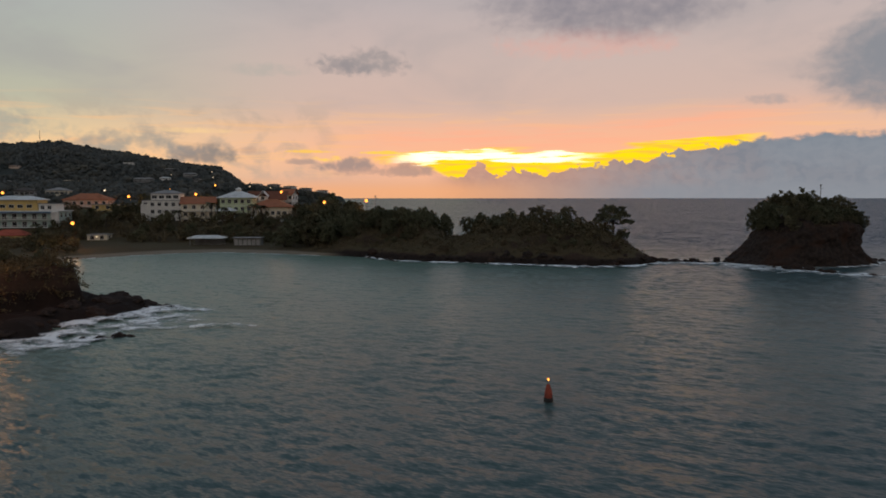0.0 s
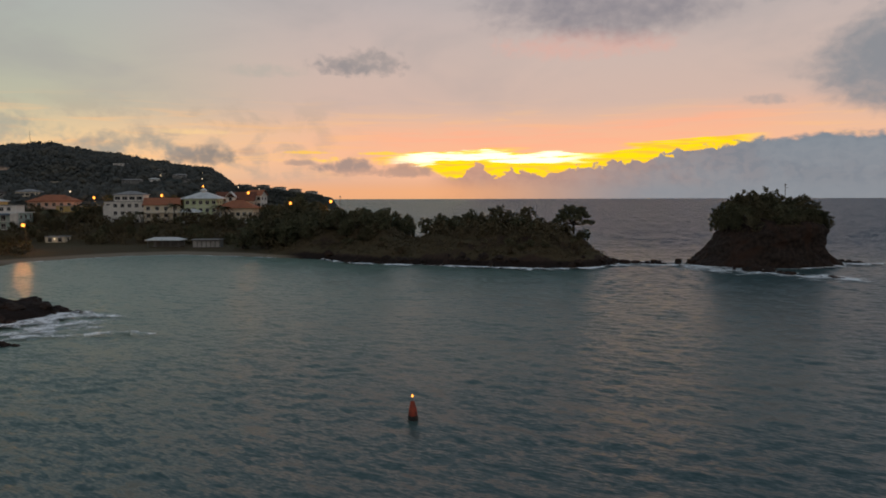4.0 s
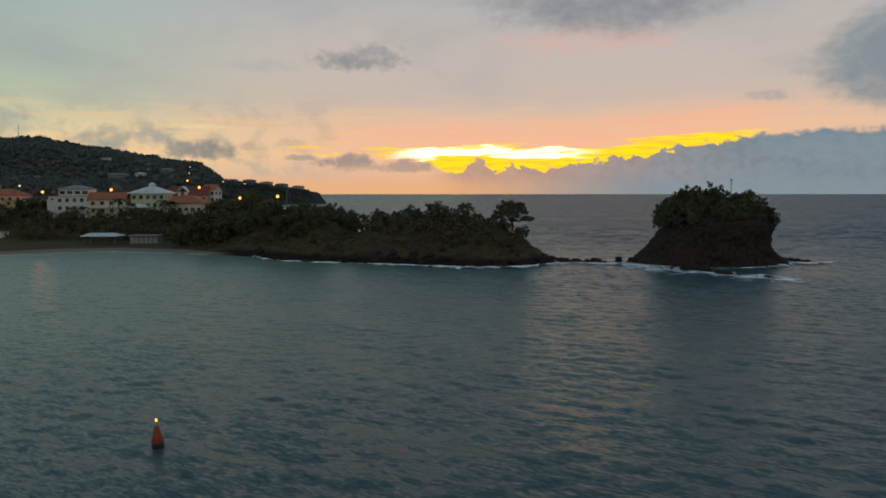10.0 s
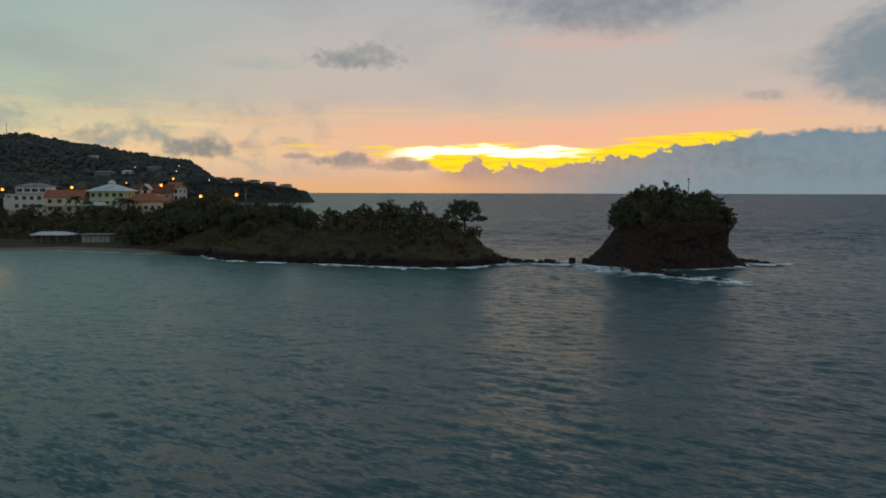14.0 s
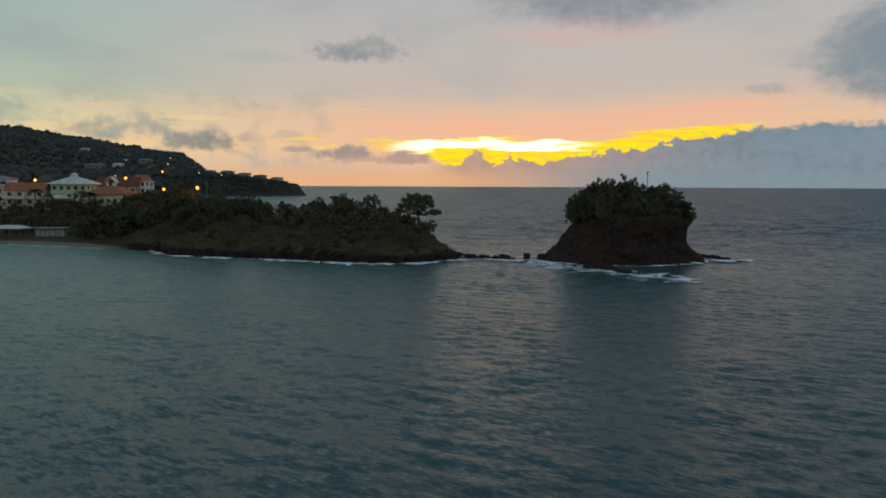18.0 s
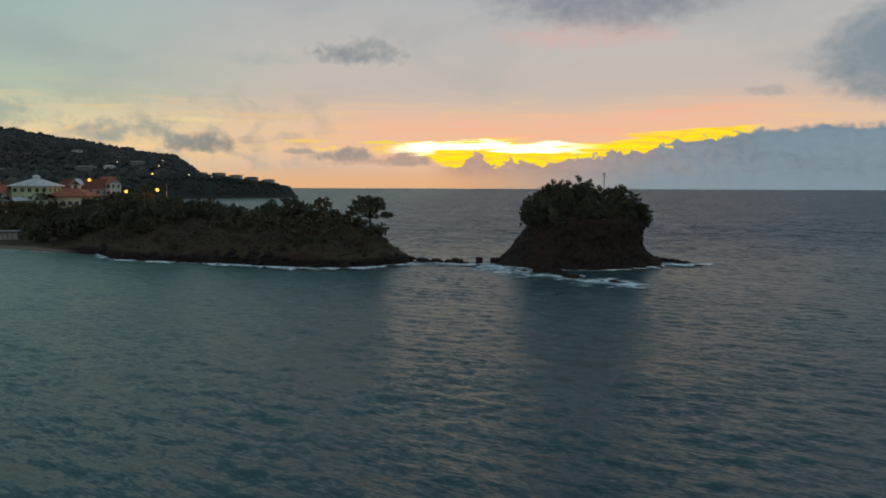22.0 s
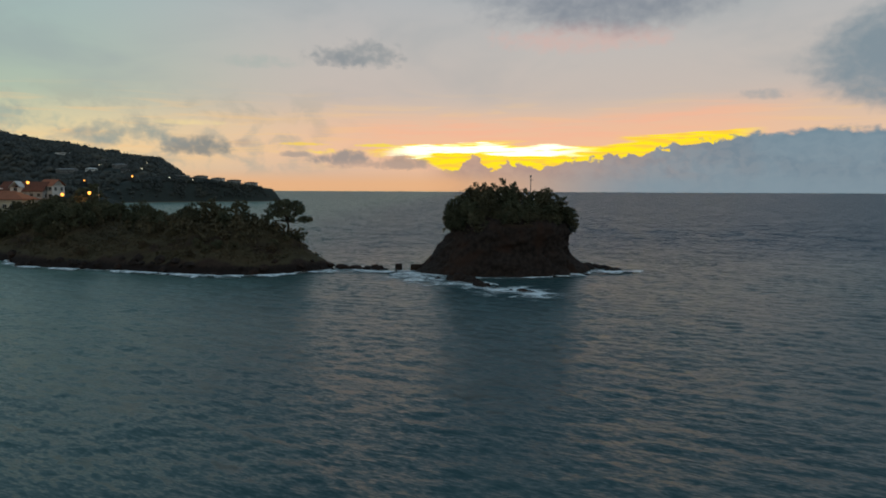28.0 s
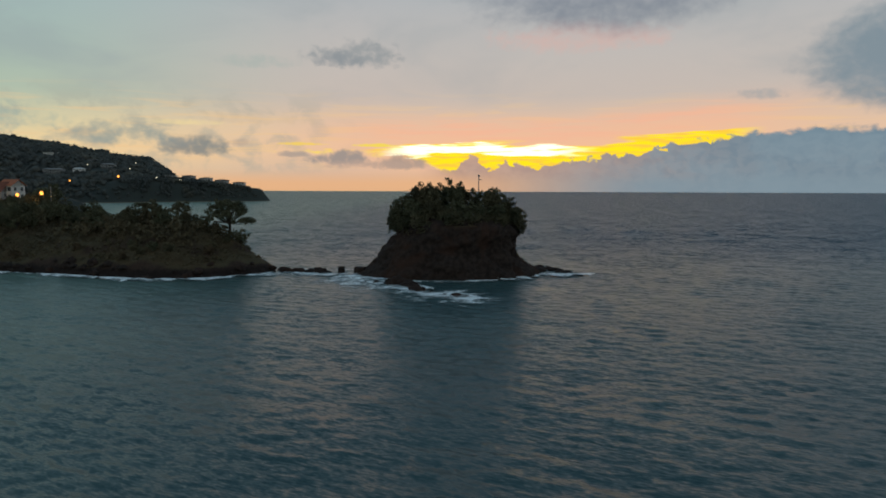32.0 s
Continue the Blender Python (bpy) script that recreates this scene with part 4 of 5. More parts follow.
plant("bush", 40.2, 226.0, 8.4, 0.8, "on the spit", 1)
random.seed(21)
def scattered(n, x0, x1, y0, y1):
    """Random places with their distance from the shore."""
    p = np.array([(random.uniform(x0, x1), random.uniform(y0, y1)) for _ in range(n)])
    return zip(p[:, 0].tolist(), p[:, 1].tolist(), inland(p[:, 0], p[:, 1]).tolist())


spots = []
for x, y, d in scattered(4000, -52, 48, 212, 300):
    if d < 8.5 or any((x - a) ** 2 + (y - b) ** 2 < 22 for a, b in spots) or len(spots) > 92:
        continue
    if abs(x + 7) < 8 and y < 262 or x > -4 and y < 242 or (x > 39.5) or abs(x + 38) < 7 and 262 < y < 300:
        continue
    spots.append((x, y))
    s = random.uniform(0.62, 0.9) * (1.0 + 0.35 * float(ease(x, -20, -50)))
    kind = random.choice(("broad", "broad", "broad", "tall")) if x < -10 else "broad"
    plant(kind, x, y, ground_at(x, y) - 0.2, s * (0.75 if kind == "tall" else 1.0), "on the spit", random.choice((0, 0, 0, 1)))
for x, y, d in scattered(190, -48, 50, 206, 240):
    if 4.0 < d < 11 and random.random() < (0.8 if fbm(x / 12 + 4, y / 12, 2) > -0.06 else 0.2):
        plant("bush", x, y, ground_at(x, y) - 0.25, random.uniform(0.35, 0.75), "on the spit", random.choice((0, 1, 1, 2)))

# by the houses, round the bay and on the near cliff
random.seed(31)
HOUSES = [(-134, 318, 14), (-118, 316, 12), (-103, 322, 14), (-86, 323, 13), (-97, 348, 16), (-185, 349, 14), (-168, 341, 13), (-187, 302, 18), (-184, 288, 9), (-147, 285, 7),
          (-98.5, 270, 9), (-83, 270, 8)]
spots = []
for x, y, d in scattered(9000, -250, -30, 228, 345):
    if d < 10 or len(spots) > 120 or any((x - a) ** 2 + (y - b) ** 2 < 15 for a, b in spots):
        continue
    if any(abs(x - a) < r * 0.85 and -r * 0.75 < y - b < r for a, b, r in HOUSES):
        continue
    if -0.55 * y < x < -68 and y < 280 or y < 282 and x < -0.615 * y or x < -0.66 * y or (abs(x + 38) < 8 and y > 255):
        continue
    spots.append((x, y))
    front = any(abs(x - a) < r and y < b for a, b, r in HOUSES)
    z = ground_at(x, y) - 0.3
    kind = "grove" if front or x < -70 else random.choice(("tall", "grove"))
    plant(kind, x, y, z, random.uniform(0.5, 0.72) if front else random.uniform(0.75, 1.05), "by the bay", random.choice((0, 0, 1)))
for x, y, d in scattered(190, -125, -64, 92, 172):
    if d > 10.0 and (x > -0.60 * y or random.random() < 0.4):
        big = d > 12 and random.random() < 0.6 and x > -0.60 * y
        plant("broad" if big else "bush", x, y, ground_at(x, y) - 0.3, random.uniform(0.55, 0.85), "on the near cliff", random.choice((0, 1, 2)))


def thicket():
    """The closed green mass between the beach meadow and the houses, and under the trees of the spit."""
    rng = np.random.default_rng(15)
    n = 5200
    x, y = rng.uniform(-215, 46, n), rng.uniform(214, 345, n)
    d = inland(x, y)
    bay = (y > 281 + 4 * fbm(x / 9, y / 9, 2)) & (x < -30) & (x > -0.70 * y)
    low_left = (x < -0.55 * y) & (y > 232) & (x > -0.70 * y)
    spit = (x > -60) & (d > 9) & (np.abs(x + 7) > 8)
    keep = (d > 8) & (bay | low_left | spit)
    keep &= ~((np.abs(x + 147) < 9) & (y < 290))
    for a, b, r in HOUSES:
        keep &= ~((np.abs(x - a) < r * 0.8) & (y > b - r * 0.62) & (y < b + r * 0.7))
    x, y = x[keep], y[keep]
    tall = np.where(y < 305, np.where((x < -0.615 * y) & (y < 284), 0.6, 2.6), 3.4) * rng.uniform(0.1, 1.0, len(x))
    centres = np.stack([x, y, height(x, y) + tall], 1)
    v, f = leaf_cloud(rng, centres, rng.uniform(1.1, 2.3, len(x)), len(x) * 34, 0.42)
    tagged(part("thicket", mesh_from("thicket", v, f), SCRUB), "dense dark undergrowth between beach and houses", "undergrowth", kind="stuff")


thicket()


def cliff_scrub():
    rng = np.random.default_rng(19)
    n = 6000
    x, y = rng.uniform(-130, -62, n), rng.uniform(88, 185, n)
    d = inland(x, y)
    keep = (d > 9.2 + 3 * fbm(x / 5, y / 5, 3)) & (x > -0.70 * y - 6)
    face = (d > 8.6) & (d < 12) & (rng.random(n) < 0.75)
    fx, fy = x[face], y[face]
    hung = np.stack([fx, fy, rng.uniform(2.2, 8.6, len(fx))], 1)
    x, y, d = x[keep], y[keep], d[keep]
    tall = np.where(x > -0.60 * y, 3.2, 0.7) * rng.uniform(0.05, 1.0, len(x)) * ease(d, 9, 14)
    centres = np.concatenate([np.stack([x, y, height(x, y) + tall], 1), hung])
    v, f = leaf_cloud(rng, centres, rng.uniform(0.6, 1.5, len(centres)), len(centres) * 40, 0.2)
    tagged(part("cliff_scrub", mesh_from("cliff_scrub", v, f), SCRUB), "brown-green scrub hanging over the near cliff", "scrub", kind="stuff")


cliff_scrub()


def palm_meshes(seed):
    rng = np.random.default_rng(seed)
    bm = bmesh.new()
    tube(bm, [Vector((0, 0, -0.5)), Vector((0.25, 0, 3)), Vector((0.7, 0.1, 6.2))], [0.24, 0.17, 0.13], 8)
    trunk = bpy.data.meshes.new("trunk")
    bm.to_mesh(trunk)
    bm.free()
    trunk.materials.append(BARK)
    v, f = [], []
    for i in range(15):
        a, rise = 2 * math.pi * i / 15 + rng.random() * 0.3, rng.uniform(-0.2, 1.0)
        for j in range(14):
            t = (j + 1) / 14
            r = 2.7 * t
            c = np.array([0.7 + r * math.cos(a), 0.1 + r * math.sin(a), 6.2 + rise * r - 0.42 * r * r * 0.8])
            for sgn in (-1, 1):
                w = np.array([-math.sin(a), math.cos(a), -0.5]) * sgn * 0.55 * (1.1 - t * 0.7)
                o = np.array([math.cos(a), math.sin(a), -0.2]) * 0.16
                b = len(v)
                v += [c - o, c + w * 0.5 - o * 0.3, c + w + o, c + o]
                f.append((b, b + 1, b + 2, b + 3))
    crown = mesh_from("fronds", np.array(v), np.array(f))
    crown.materials.append(LEAF[0])
    return trunk, crown


PALM = palm_meshes(2)
for x, y, s in ((-109, 306, 1.3), (-92, 305, 1.25), (-87, 304, 1.2), (-121, 301, 1.0), (-150, 296, 1.0), (-160, 300, 1.1), (-104, 303, 1.1), (-172, 283, 0.9)):
    ob = thing("palm_tree", "coconut palm with drooping fronds in front of the houses", "palm tree", pose(x, y, ground_at(x, y), 0, 0, x * 31) @ Matrix.Diagonal((s, s, s, 1)), "palm trees")
    part("trunk", PALM[0], BARK, ob)
    part("fronds", PALM[1], LEAF[0], ob)


# places of the houses on the far hill: x, y, wall, roof, upper floors, width
HILL = [(-622, 1324, "white", "white", 0, 22), (-517, 1146, "slate", "grey", 1, 30), (-498, 1182, "white", "white", 0, 17), (-551, 1330, "slate", "white", 0, 15), (-524, 1294, "slate", "grey", 0, 16),
        (-476, 1232, "slate", "grey", 1, 22), (-447, 1188, "slate", "dark", 0, 13), (-762, 1206, "peach", "dark", 0, 16), (-706, 1114, "slate", "white", 0, 17), (-665, 1128, "slate", "grey", 0, 18),
        (-626, 1130, "cream", "grey", 0, 22), (-255, 412, "slate", "dark", 0, 10), (-240, 420, "cream", "grey", 0, 11)]


# lights on the far hill: x, y, height over the ground, pale or orange, size
HILL_LAMPS = [(-424, 1194, 6, True, 0.8), (-357, 1014, 6, False, 1.3), (-501, 1214, 6, True, 0.7), (-420, 1010, 6, False, 0.9), (-313, 1030, 6, True, 0.7),
              (-469, 1316, 6, True, 0.7), (-289, 1050, 5, True, 0.6), (-177.4, 350, 7.5, True, 0.4)]


def hazed_forest():
    rng = np.random.default_rng(8)
    n = 36000
    y = 345 + (1490 - 345) * rng.random(n) ** 0.8
    x = -30 - 1050 * rng.random(n)
    keep = (inland(x, y) > 4) & (x > -0.67 * y - 20) & ~((x > -345) & (y > 1119) & (y < 1137)) & (x < -0.30 * y + 60)
    more, crest = 2600, 3600
    x = np.r_[x[keep], rng.uniform(-350, -186, more), rng.uniform(-1010, -440, crest)]
    y = np.r_[y[keep], rng.uniform(1005, 1119, more), rng.uniform(1380, 1494, crest)]
    clear = inland(x, y) > 3
    for a, b, *_, w in HILL:
        clear &= ~((np.abs(x - a) < w / 2 + 4) & (y > b - 42) & (y < b + 8))
    for a, b, *_ in HILL_LAMPS:
        clear &= ~((np.abs(x - a) < 5) & (y > b - 38) & (y < b + 3))
    x, y = x[clear], y[clear]
    z = height(x, y)
    r = (2.0 + 2.8 * rng.random(len(x)) ** 2.2 + 3.0 * (rng.random(len(x)) < 0.05)) * np.interp(y, [340, 700, 950], [0.8, 1.0, 1.25])
    r = np.where((x > -350) & (y > 900) & (y < 1250), np.minimum(r, np.where(y > 1092, 1.9, 3.0)), r)
    centres = np.stack([x, y, z + r * rng.uniform(0.35, 0.85, len(x))], 1)
    v, f = leaf_cloud(rng, centres, r * 1.1, len(x) * 12, 1.15, 0.8, 0.5)
    ball = bmesh.new()
    bmesh.ops.create_icosphere(ball, subdivisions=1, radius=1.0)
    unit = np.array([p.co[:] for p in ball.verts])
    sides = np.array([[p.index for p in face.verts] for face in ball.faces])
    ball.free()
    size = (r[:, None] * rng.uniform(0.4, 0.85, (len(x), len(unit))))[..., None] * np.array([1.0, 1.0, 0.85])
    crowns = (centres[:, None] + unit[None] * size).reshape(-1, 3)
    caps = (sides[None] + (np.arange(len(x)) * len(unit))[:, None, None]).reshape(-1, 3) + len(v)
    f = np.concatenate([f[:, [0, 1, 2]], f[:, [0, 2, 3]], caps])
    v = np.concatenate([v, crowns])
    tagged(part("forest", mesh_from("forest", v, f), HAZED_LEAF, smooth=True), "dense dark tropical forest covering the hill", "forest", kind="stuff")


hazed_forest()


def scrub():
    rng = np.random.default_rng(12)
    n = 14000
    x, y = rng.uniform(-55, 56, n), rng.uniform(205, 262, n)
    d = inland(x, y)
    keep = (d > 3.2) & (rng.random(n) < 0.25 + 0.5 * (fbm(x / 6, y / 6, 3, 1) + 0.5))
    x, y = x[keep], y[keep]
    centres = np.stack([x, y, height(x, y) + 0.1], 1)
    v, f = leaf_cloud(rng, centres, rng.uniform(0.35, 0.95, len(x)), len(x) * 11, 0.22)
    tagged(part("scrub", mesh_from("scrub", v, f), SCRUB), "dry grass tufts and low scrub on the spit", "scrub", kind="stuff")


scrub()

# ---- buildings ----


def window_meshes(w, h):
    frame_bm = boxed((-w / 2 - 0.1, -0.07, -0.1, w / 2 + 0.1, 0.02, 0.0), (-w / 2 - 0.1, -0.07, h, w / 2 + 0.1, 0.02, h + 0.1),
                     (-w / 2 - 0.1, -0.07, 0.0, -w / 2, 0.02, h), (w / 2, -0.07, 0.0, w / 2 + 0.1, 0.02, h), (-0.03, -0.05, 0.0, 0.03, 0.02, h))
    pane_bm = boxed((-w / 2, -0.03, 0, -0.03, 0.01, h), (0.03, -0.03, 0, w / 2, 0.01, h))
    out = []
    for name, bm, mat in (("window", frame_bm, TRIM), ("pane", pane_bm, GLASS)):
        mesh = bpy.data.meshes.new(name)
        bm.to_mesh(mesh)
        bm.free()
        mesh.materials.append(mat)
        out.append(mesh)
    return out


WINDOWS = {"small": window_meshes(1.4, 1.5), "tall": window_meshes(1.7, 2.1), "wide": window_meshes(2.1, 1.3)}


def window(house, kind, x, y, z, turn=0):
    w = part("window", WINDOWS[kind][0], TRIM, house, m=pose(x, y, z, 0, 0, turn))
    part("pane", WINDOWS[kind][1], GLASS, w)


def hip_roof(w, d, rise, over=0.6, ridge=None):
    """Four slopes with a thick eave; ridge: its length."""
    ridge = max(w - d, 0.4) if ridge is None else ridge
    x, y = w / 2 + over, d / 2 + over
    bm = bmesh.new()
    low = [bm.verts.new(p) for p in ((-x, -y, -0.25), (x, -y, -0.25), (x, y, -0.25), (-x, y, -0.25))]
    eave = [bm.verts.new(p) for p in ((-x, -y, 0), (x, -y, 0), (x, y, 0), (-x, y, 0))]
    a, b = bm.verts.new((-ridge / 2, 0, rise)), bm.verts.new((ridge / 2, 0, rise))
    for i in range(4):
        bm.faces.new((low[i], low[(i + 1) % 4], eave[(i + 1) % 4], eave[i]))
    bm.faces.new(low[::-1])
    bm.faces.new((eave[0], eave[1], b, a)), bm.faces.new((eave[1], eave[2], b)), bm.faces.new((eave[2], eave[3], a, b)), bm.faces.new((eave[3], eave[0], a))
    return bm


def gable_roof(w, d, rise, over=0.5):
    x, y = w / 2 + over, d / 2 + over
    bm = bmesh.new()
    ends = []
    for sx in (-x, x):
        ends.append([bm.verts.new(p) for p in ((sx, -y, -0.2), (sx, -y, 0), (sx, 0, rise), (sx, y, 0), (sx, y, -0.2), (sx, 0, rise - 0.25))])
    for i in range(6):
        j = (i + 1) % 6
        bm.faces.new((ends[0][i], ends[0][j], ends[1][j], ends[1][i]))
    bm.faces.new(ends[0][::-1]), bm.faces.new(ends[1])
    return bm


def gable_wall(w, d, rise):
    bm = bmesh.new()
    bm.faces.new([bm.verts.new(p) for p in ((w / 2 - 0.02, -d / 2, 0), (w / 2 - 0.02, d / 2, 0), (w / 2 - 0.02, 0, rise - 0.2))])
    bmesh.ops.solidify(bm, geom=bm.faces[:], thickness=0.1)
    return bm


def house(x, y, z, turn, w, d, floors, wall, roof, roof_kind, label, tall=3.0, rise=2.6, cols=4, sides=2, balcony=False, kind="small", name="house", sink=3.5, over=0.6):
    """A house with its front towards its own -y."""
    ob = thing(name, label, "house" if name == "house" else "building", pose(x, y, z, 0, 0, turn))
    top = floors * tall
    part("wall", boxed((-w / 2, -d / 2, -sink, w / 2, d / 2, top)), PAINT[wall], ob)
    for i in range(1, floors):
        part("cornice", boxed((-w / 2 - 0.06, -d / 2 - 0.06, i * tall - 0.1, w / 2 + 0.06, d / 2 + 0.06, i * tall + 0.08)), TRIM, ob)
    if roof_kind == "hip":
        part("roof", hip_roof(w, d, rise, over), ROOF[roof], ob, m=pose(0, 0, top + 0.25))
    elif roof_kind == "gable":
        part("roof", gable_roof(w, d, rise), ROOF[roof], ob, m=pose(0, 0, top + 0.2))
        for spin in (0, 180):
            part("gable", gable_wall(w, d, rise), PAINT[wall], ob, m=pose(0, 0, top, 0, 0, spin))
    else:
        part("roof", boxed((-w / 2 - over, -d / 2 - over, 0, w / 2 + over, d / 2 + over, 0.3)), ROOF[roof], ob, m=pose(0, 0, top))
    for f in range(floors):
        for c in range(cols):
            wx = -w / 2 + w * (c + 0.5) / cols
            window(ob, kind, wx, -d / 2, f * tall + 0.95 if kind != "tall" else f * tall + 0.3)
        for c in range(sides):
            window(ob, "small", w / 2, -d / 2 + d * (c + 0.5) / sides, f * tall + 0.95, 90)
        if balcony and f:
            part("balcony", boxed((-w / 2, -d / 2 - 1.4, f * tall - 0.15, w / 2, -d / 2 - 0.07, f * tall),
                                  (-w / 2, -d / 2 - 1.4, f * tall + 0.85, w / 2, -d / 2 - 1.33, f * tall + 0.95)), TRIM, ob)
            for c in range(cols * 3 + 1):
                bx = -w / 2 + 0.05 + (w - 0.1) * c / (cols * 3)
                part("baluster", boxed((bx - 0.04, -d / 2 - 1.4, f * tall, bx + 0.04, -d / 2 - 1.33, f * tall + 0.85)), TRIM, ob)
    return ob


# white apartment house with a stepped top floor
apt = house(-134.5, 320, 8.0, 8, 17.5, 12, 3, "white", "grey", "flat", "white four-storey apartment block with a set-back top floor", 3.2, cols=6, sides=3, name="apartment_building", over=0.3)
part("penthouse", boxed((-5.5, -4, 9.9, 6.5, 5, 12.6)), PAINT["white"], apt)
part("penthouse_roof", hip_roof(12, 9, 1.5, 0.5), ROOF["grey"], apt, m=pose(0.5, 0.5, 12.85))
for c in range(4):
    window(apt, "wide", -4 + 3.0 * c, -4, 10.6)
part("stair_tower", boxed((-9.2, -6.4, -3.5, -6.4, -3.0, 8.2)), PAINT["white"], apt)
# cream block with an orange gable roof
house(-118.5, 316, 7.2, 16, 14, 10, 3, "cream", "orange", "gable", "cream three-storey house with an orange tiled roof and balconies", 3.0, 3.0, 4, 3, True)
# pale green house with a white hipped roof and a lower porch
hip = house(-103.2, 323, 9.2, 6, 13.8, 12, 3, "green", "white", "hip", "pale green house with a broad white hipped roof", 3.2, 3.0, 5, 3, over=1.2)
part("porch_roof", hip_roof(8, 5, 1.3, 0.5), ROOF["white"], hip, "low white porch roof", m=pose(-3.5, -8.5, 4.2))
part("porch", boxed((-7.4, -10.8, -3.5, 0.4, -6.0, 0.6)), PAINT["white"], hip)
part("cupola", boxed((-0.9, -0.9, 12.2, 0.9, 0.9, 13.3)), PAINT["white"], hip)
part("cupola_roof", hip_roof(2.0, 2.0, 0.8, 0.2), ROOF["white"], hip, m=pose(0, 0, 13.5))
for px in (-7.2, -3.5, 0.2):
    part("porch_post", boxed((px - 0.12, -10.7, 0.6, px + 0.12, -10.46, 4.1)), TRIM, hip)
# low house with an orange hipped roof
low = house(-88.0, 322, 10.6, 4, 15.5, 11, 1, "cream", "orange", "hip", "low cream-coloured house with a broad orange hipped roof", 4.2, 3.2, 6, 3, over=0.9, sink=5)
part("terrace", boxed((-7.7, -8.5, -5, 7.7, -5.5, -0.2)), PAINT["white"], low)
for px in (-7.4, -5.6, -3.8, -2.0):
    part("column", rings(bmesh.new(), [(px, -8.0, -0.2, 0.2), (px, -8.0, 4.0, 0.17)], 10), TRIM, low)
part("veranda_roof", boxed((-7.9, -8.7, 4.0, -1.4, -5.9, 4.25)), ROOF["orange"], low)
# gabled building behind
back = house(-97.0, 349, 14.6, 4, 18, 11, 1, "grey", "brown", "gable", "long grey house with a red-brown roof and a white dormer", 3.2, 4.0, 6, 2, sink=5)
part("dormer", gable_roof(4.4, 4.4, 2.6, 0.3), ROOF["white"], back, m=pose(-1.5, -4.6, 4.9, 0, 0, 90))
part("dormer_wall", boxed((-3.6, -6.3, 2.9, 0.6, -3.0, 4.9)), PAINT["white"], back)
window(back, "small", -1.5, -6.3, 3.3)
house(-88.0, 352, 14.2, -6, 6, 8, 2, "white", "orange", "gable", "white gabled house behind a street lamp", 3.0, 2.6, 3, 2, sink=5)
# pink house, teal block, small houses round the bay
house(-185.0, 350, 11.5, 10, 20, 12, 2, "pink", "orange", "hip", "pink two-storey house with an orange hipped roof", 3.1, 3.0, 6, 3, True)
house(-168.0, 342, 9.8, 8, 19, 9, 2, "yellow", "grey", "flat", "pale yellow flat-roofed house among trees", 2.9, cols=4, sides=2)
teal = house(-187.5, 303, 3.4, 6, 32, 12, 3, "teal", "white", "flat", "long teal and white balcony block with blue end bay", 3.3, cols=8, sides=3, balcony=True, name="apartment_building", kind="tall")
part("upper_floor", boxed((-13, -4, 9.9, 6.5, 5, 14.6)), PAINT["yellow"], teal, "yellow-painted set-back floor")
part("upper_roof", hip_roof(19, 9, 1.6, 0.9), ROOF["white"], teal, m=pose(-3.2, 0.5, 14.85))
part("stair_box", boxed((7.2, -4.6, 9.9, 14.2, 3, 13.0)), PAINT["white"], teal)
part("stair_roof", boxed((6.8, -5.0, 13.0, 14.6, 3.4, 13.25)), ROOF["grey"], teal)
for wx in (-11, -7.5, -4, -0.5, 3.2):
    window(teal, "wide", wx, -4, 11.4)
for wx in (8.8, 11.6):
    window(teal, "small", wx, -4.6, 10.8)
part("awning", boxed((-16, -8.2, 9.35, 13.2, -6.0, 9.75)), PAINT["blue"], teal, "blue-painted roof edge")
part("end_wall", boxed((13.3, -7.4, -3.5, 16.0, -6.0, 9.9)), PAINT["white"], teal)
house(-184.5, 288, 0.8, 4, 13, 7, 1, "yellow", "red", "hip", "small yellow cottage with a red roof by the shore", 3.1, 2.2, 3, 2)
house(-147.3, 285.5, 1.7, 4, 7.6, 5, 1, "cream", "grey", "flat", "small pale hut with a wall lamp on the grass", 2.7, cols=2, sides=1, over=0.25)


def pavilion():
    ob = thing("beach_pavilion", "open beach pavilion with a pale curved sheet roof", "pavilion", pose(-98.7, 271, ground_at(-98.7, 271) - 0.2))
    part("roof", hip_roof(12.0, 6, 0.9, 0.5, 8.5), ROOF["white"], ob, m=pose(0, 0, 2.9))
    for px in (-5.6, -2.8, 0, 2.8, 5.6):
        for py in (-2.8, 2.8):
            part("post", boxed((px - 0.12, py - 0.12, -0.5, px + 0.12, py + 0.12, 2.7)), PAINT["slate"], ob)
    part("bench", boxed((-5, -0.4, -0.3, 5, 0.4, 0.5)), PAINT["slate"], ob)
    part("back_wall", boxed((-5.7, 2.95, -0.5, 5.7, 3.1, 2.5)), PAINT["slate"], ob)


def shed():
    ob = thing("beach_shed", "long low beach shed with a flat roof and pale shutters", "shed", pose(-83.2, 271, ground_at(-83.2, 271) - 0.2, 0, 0, 3))
    part("wall", boxed((-5.0, -1.8, -0.6, 5.0, 2.2, 2.9)), PAINT["slate"], ob)
    part("roof", boxed((-5.4, -2.6, 2.9, 5.4, 2.6, 3.15)), ROOF["grey"], ob)
    for i in range(6):
        part("shutter", boxed((-4.7 + 1.62 * i, -1.88, 0.3, -3.5 + 1.62 * i, -1.8, 2.4)), PAINT["grey"], ob)


pavilion()
shed()

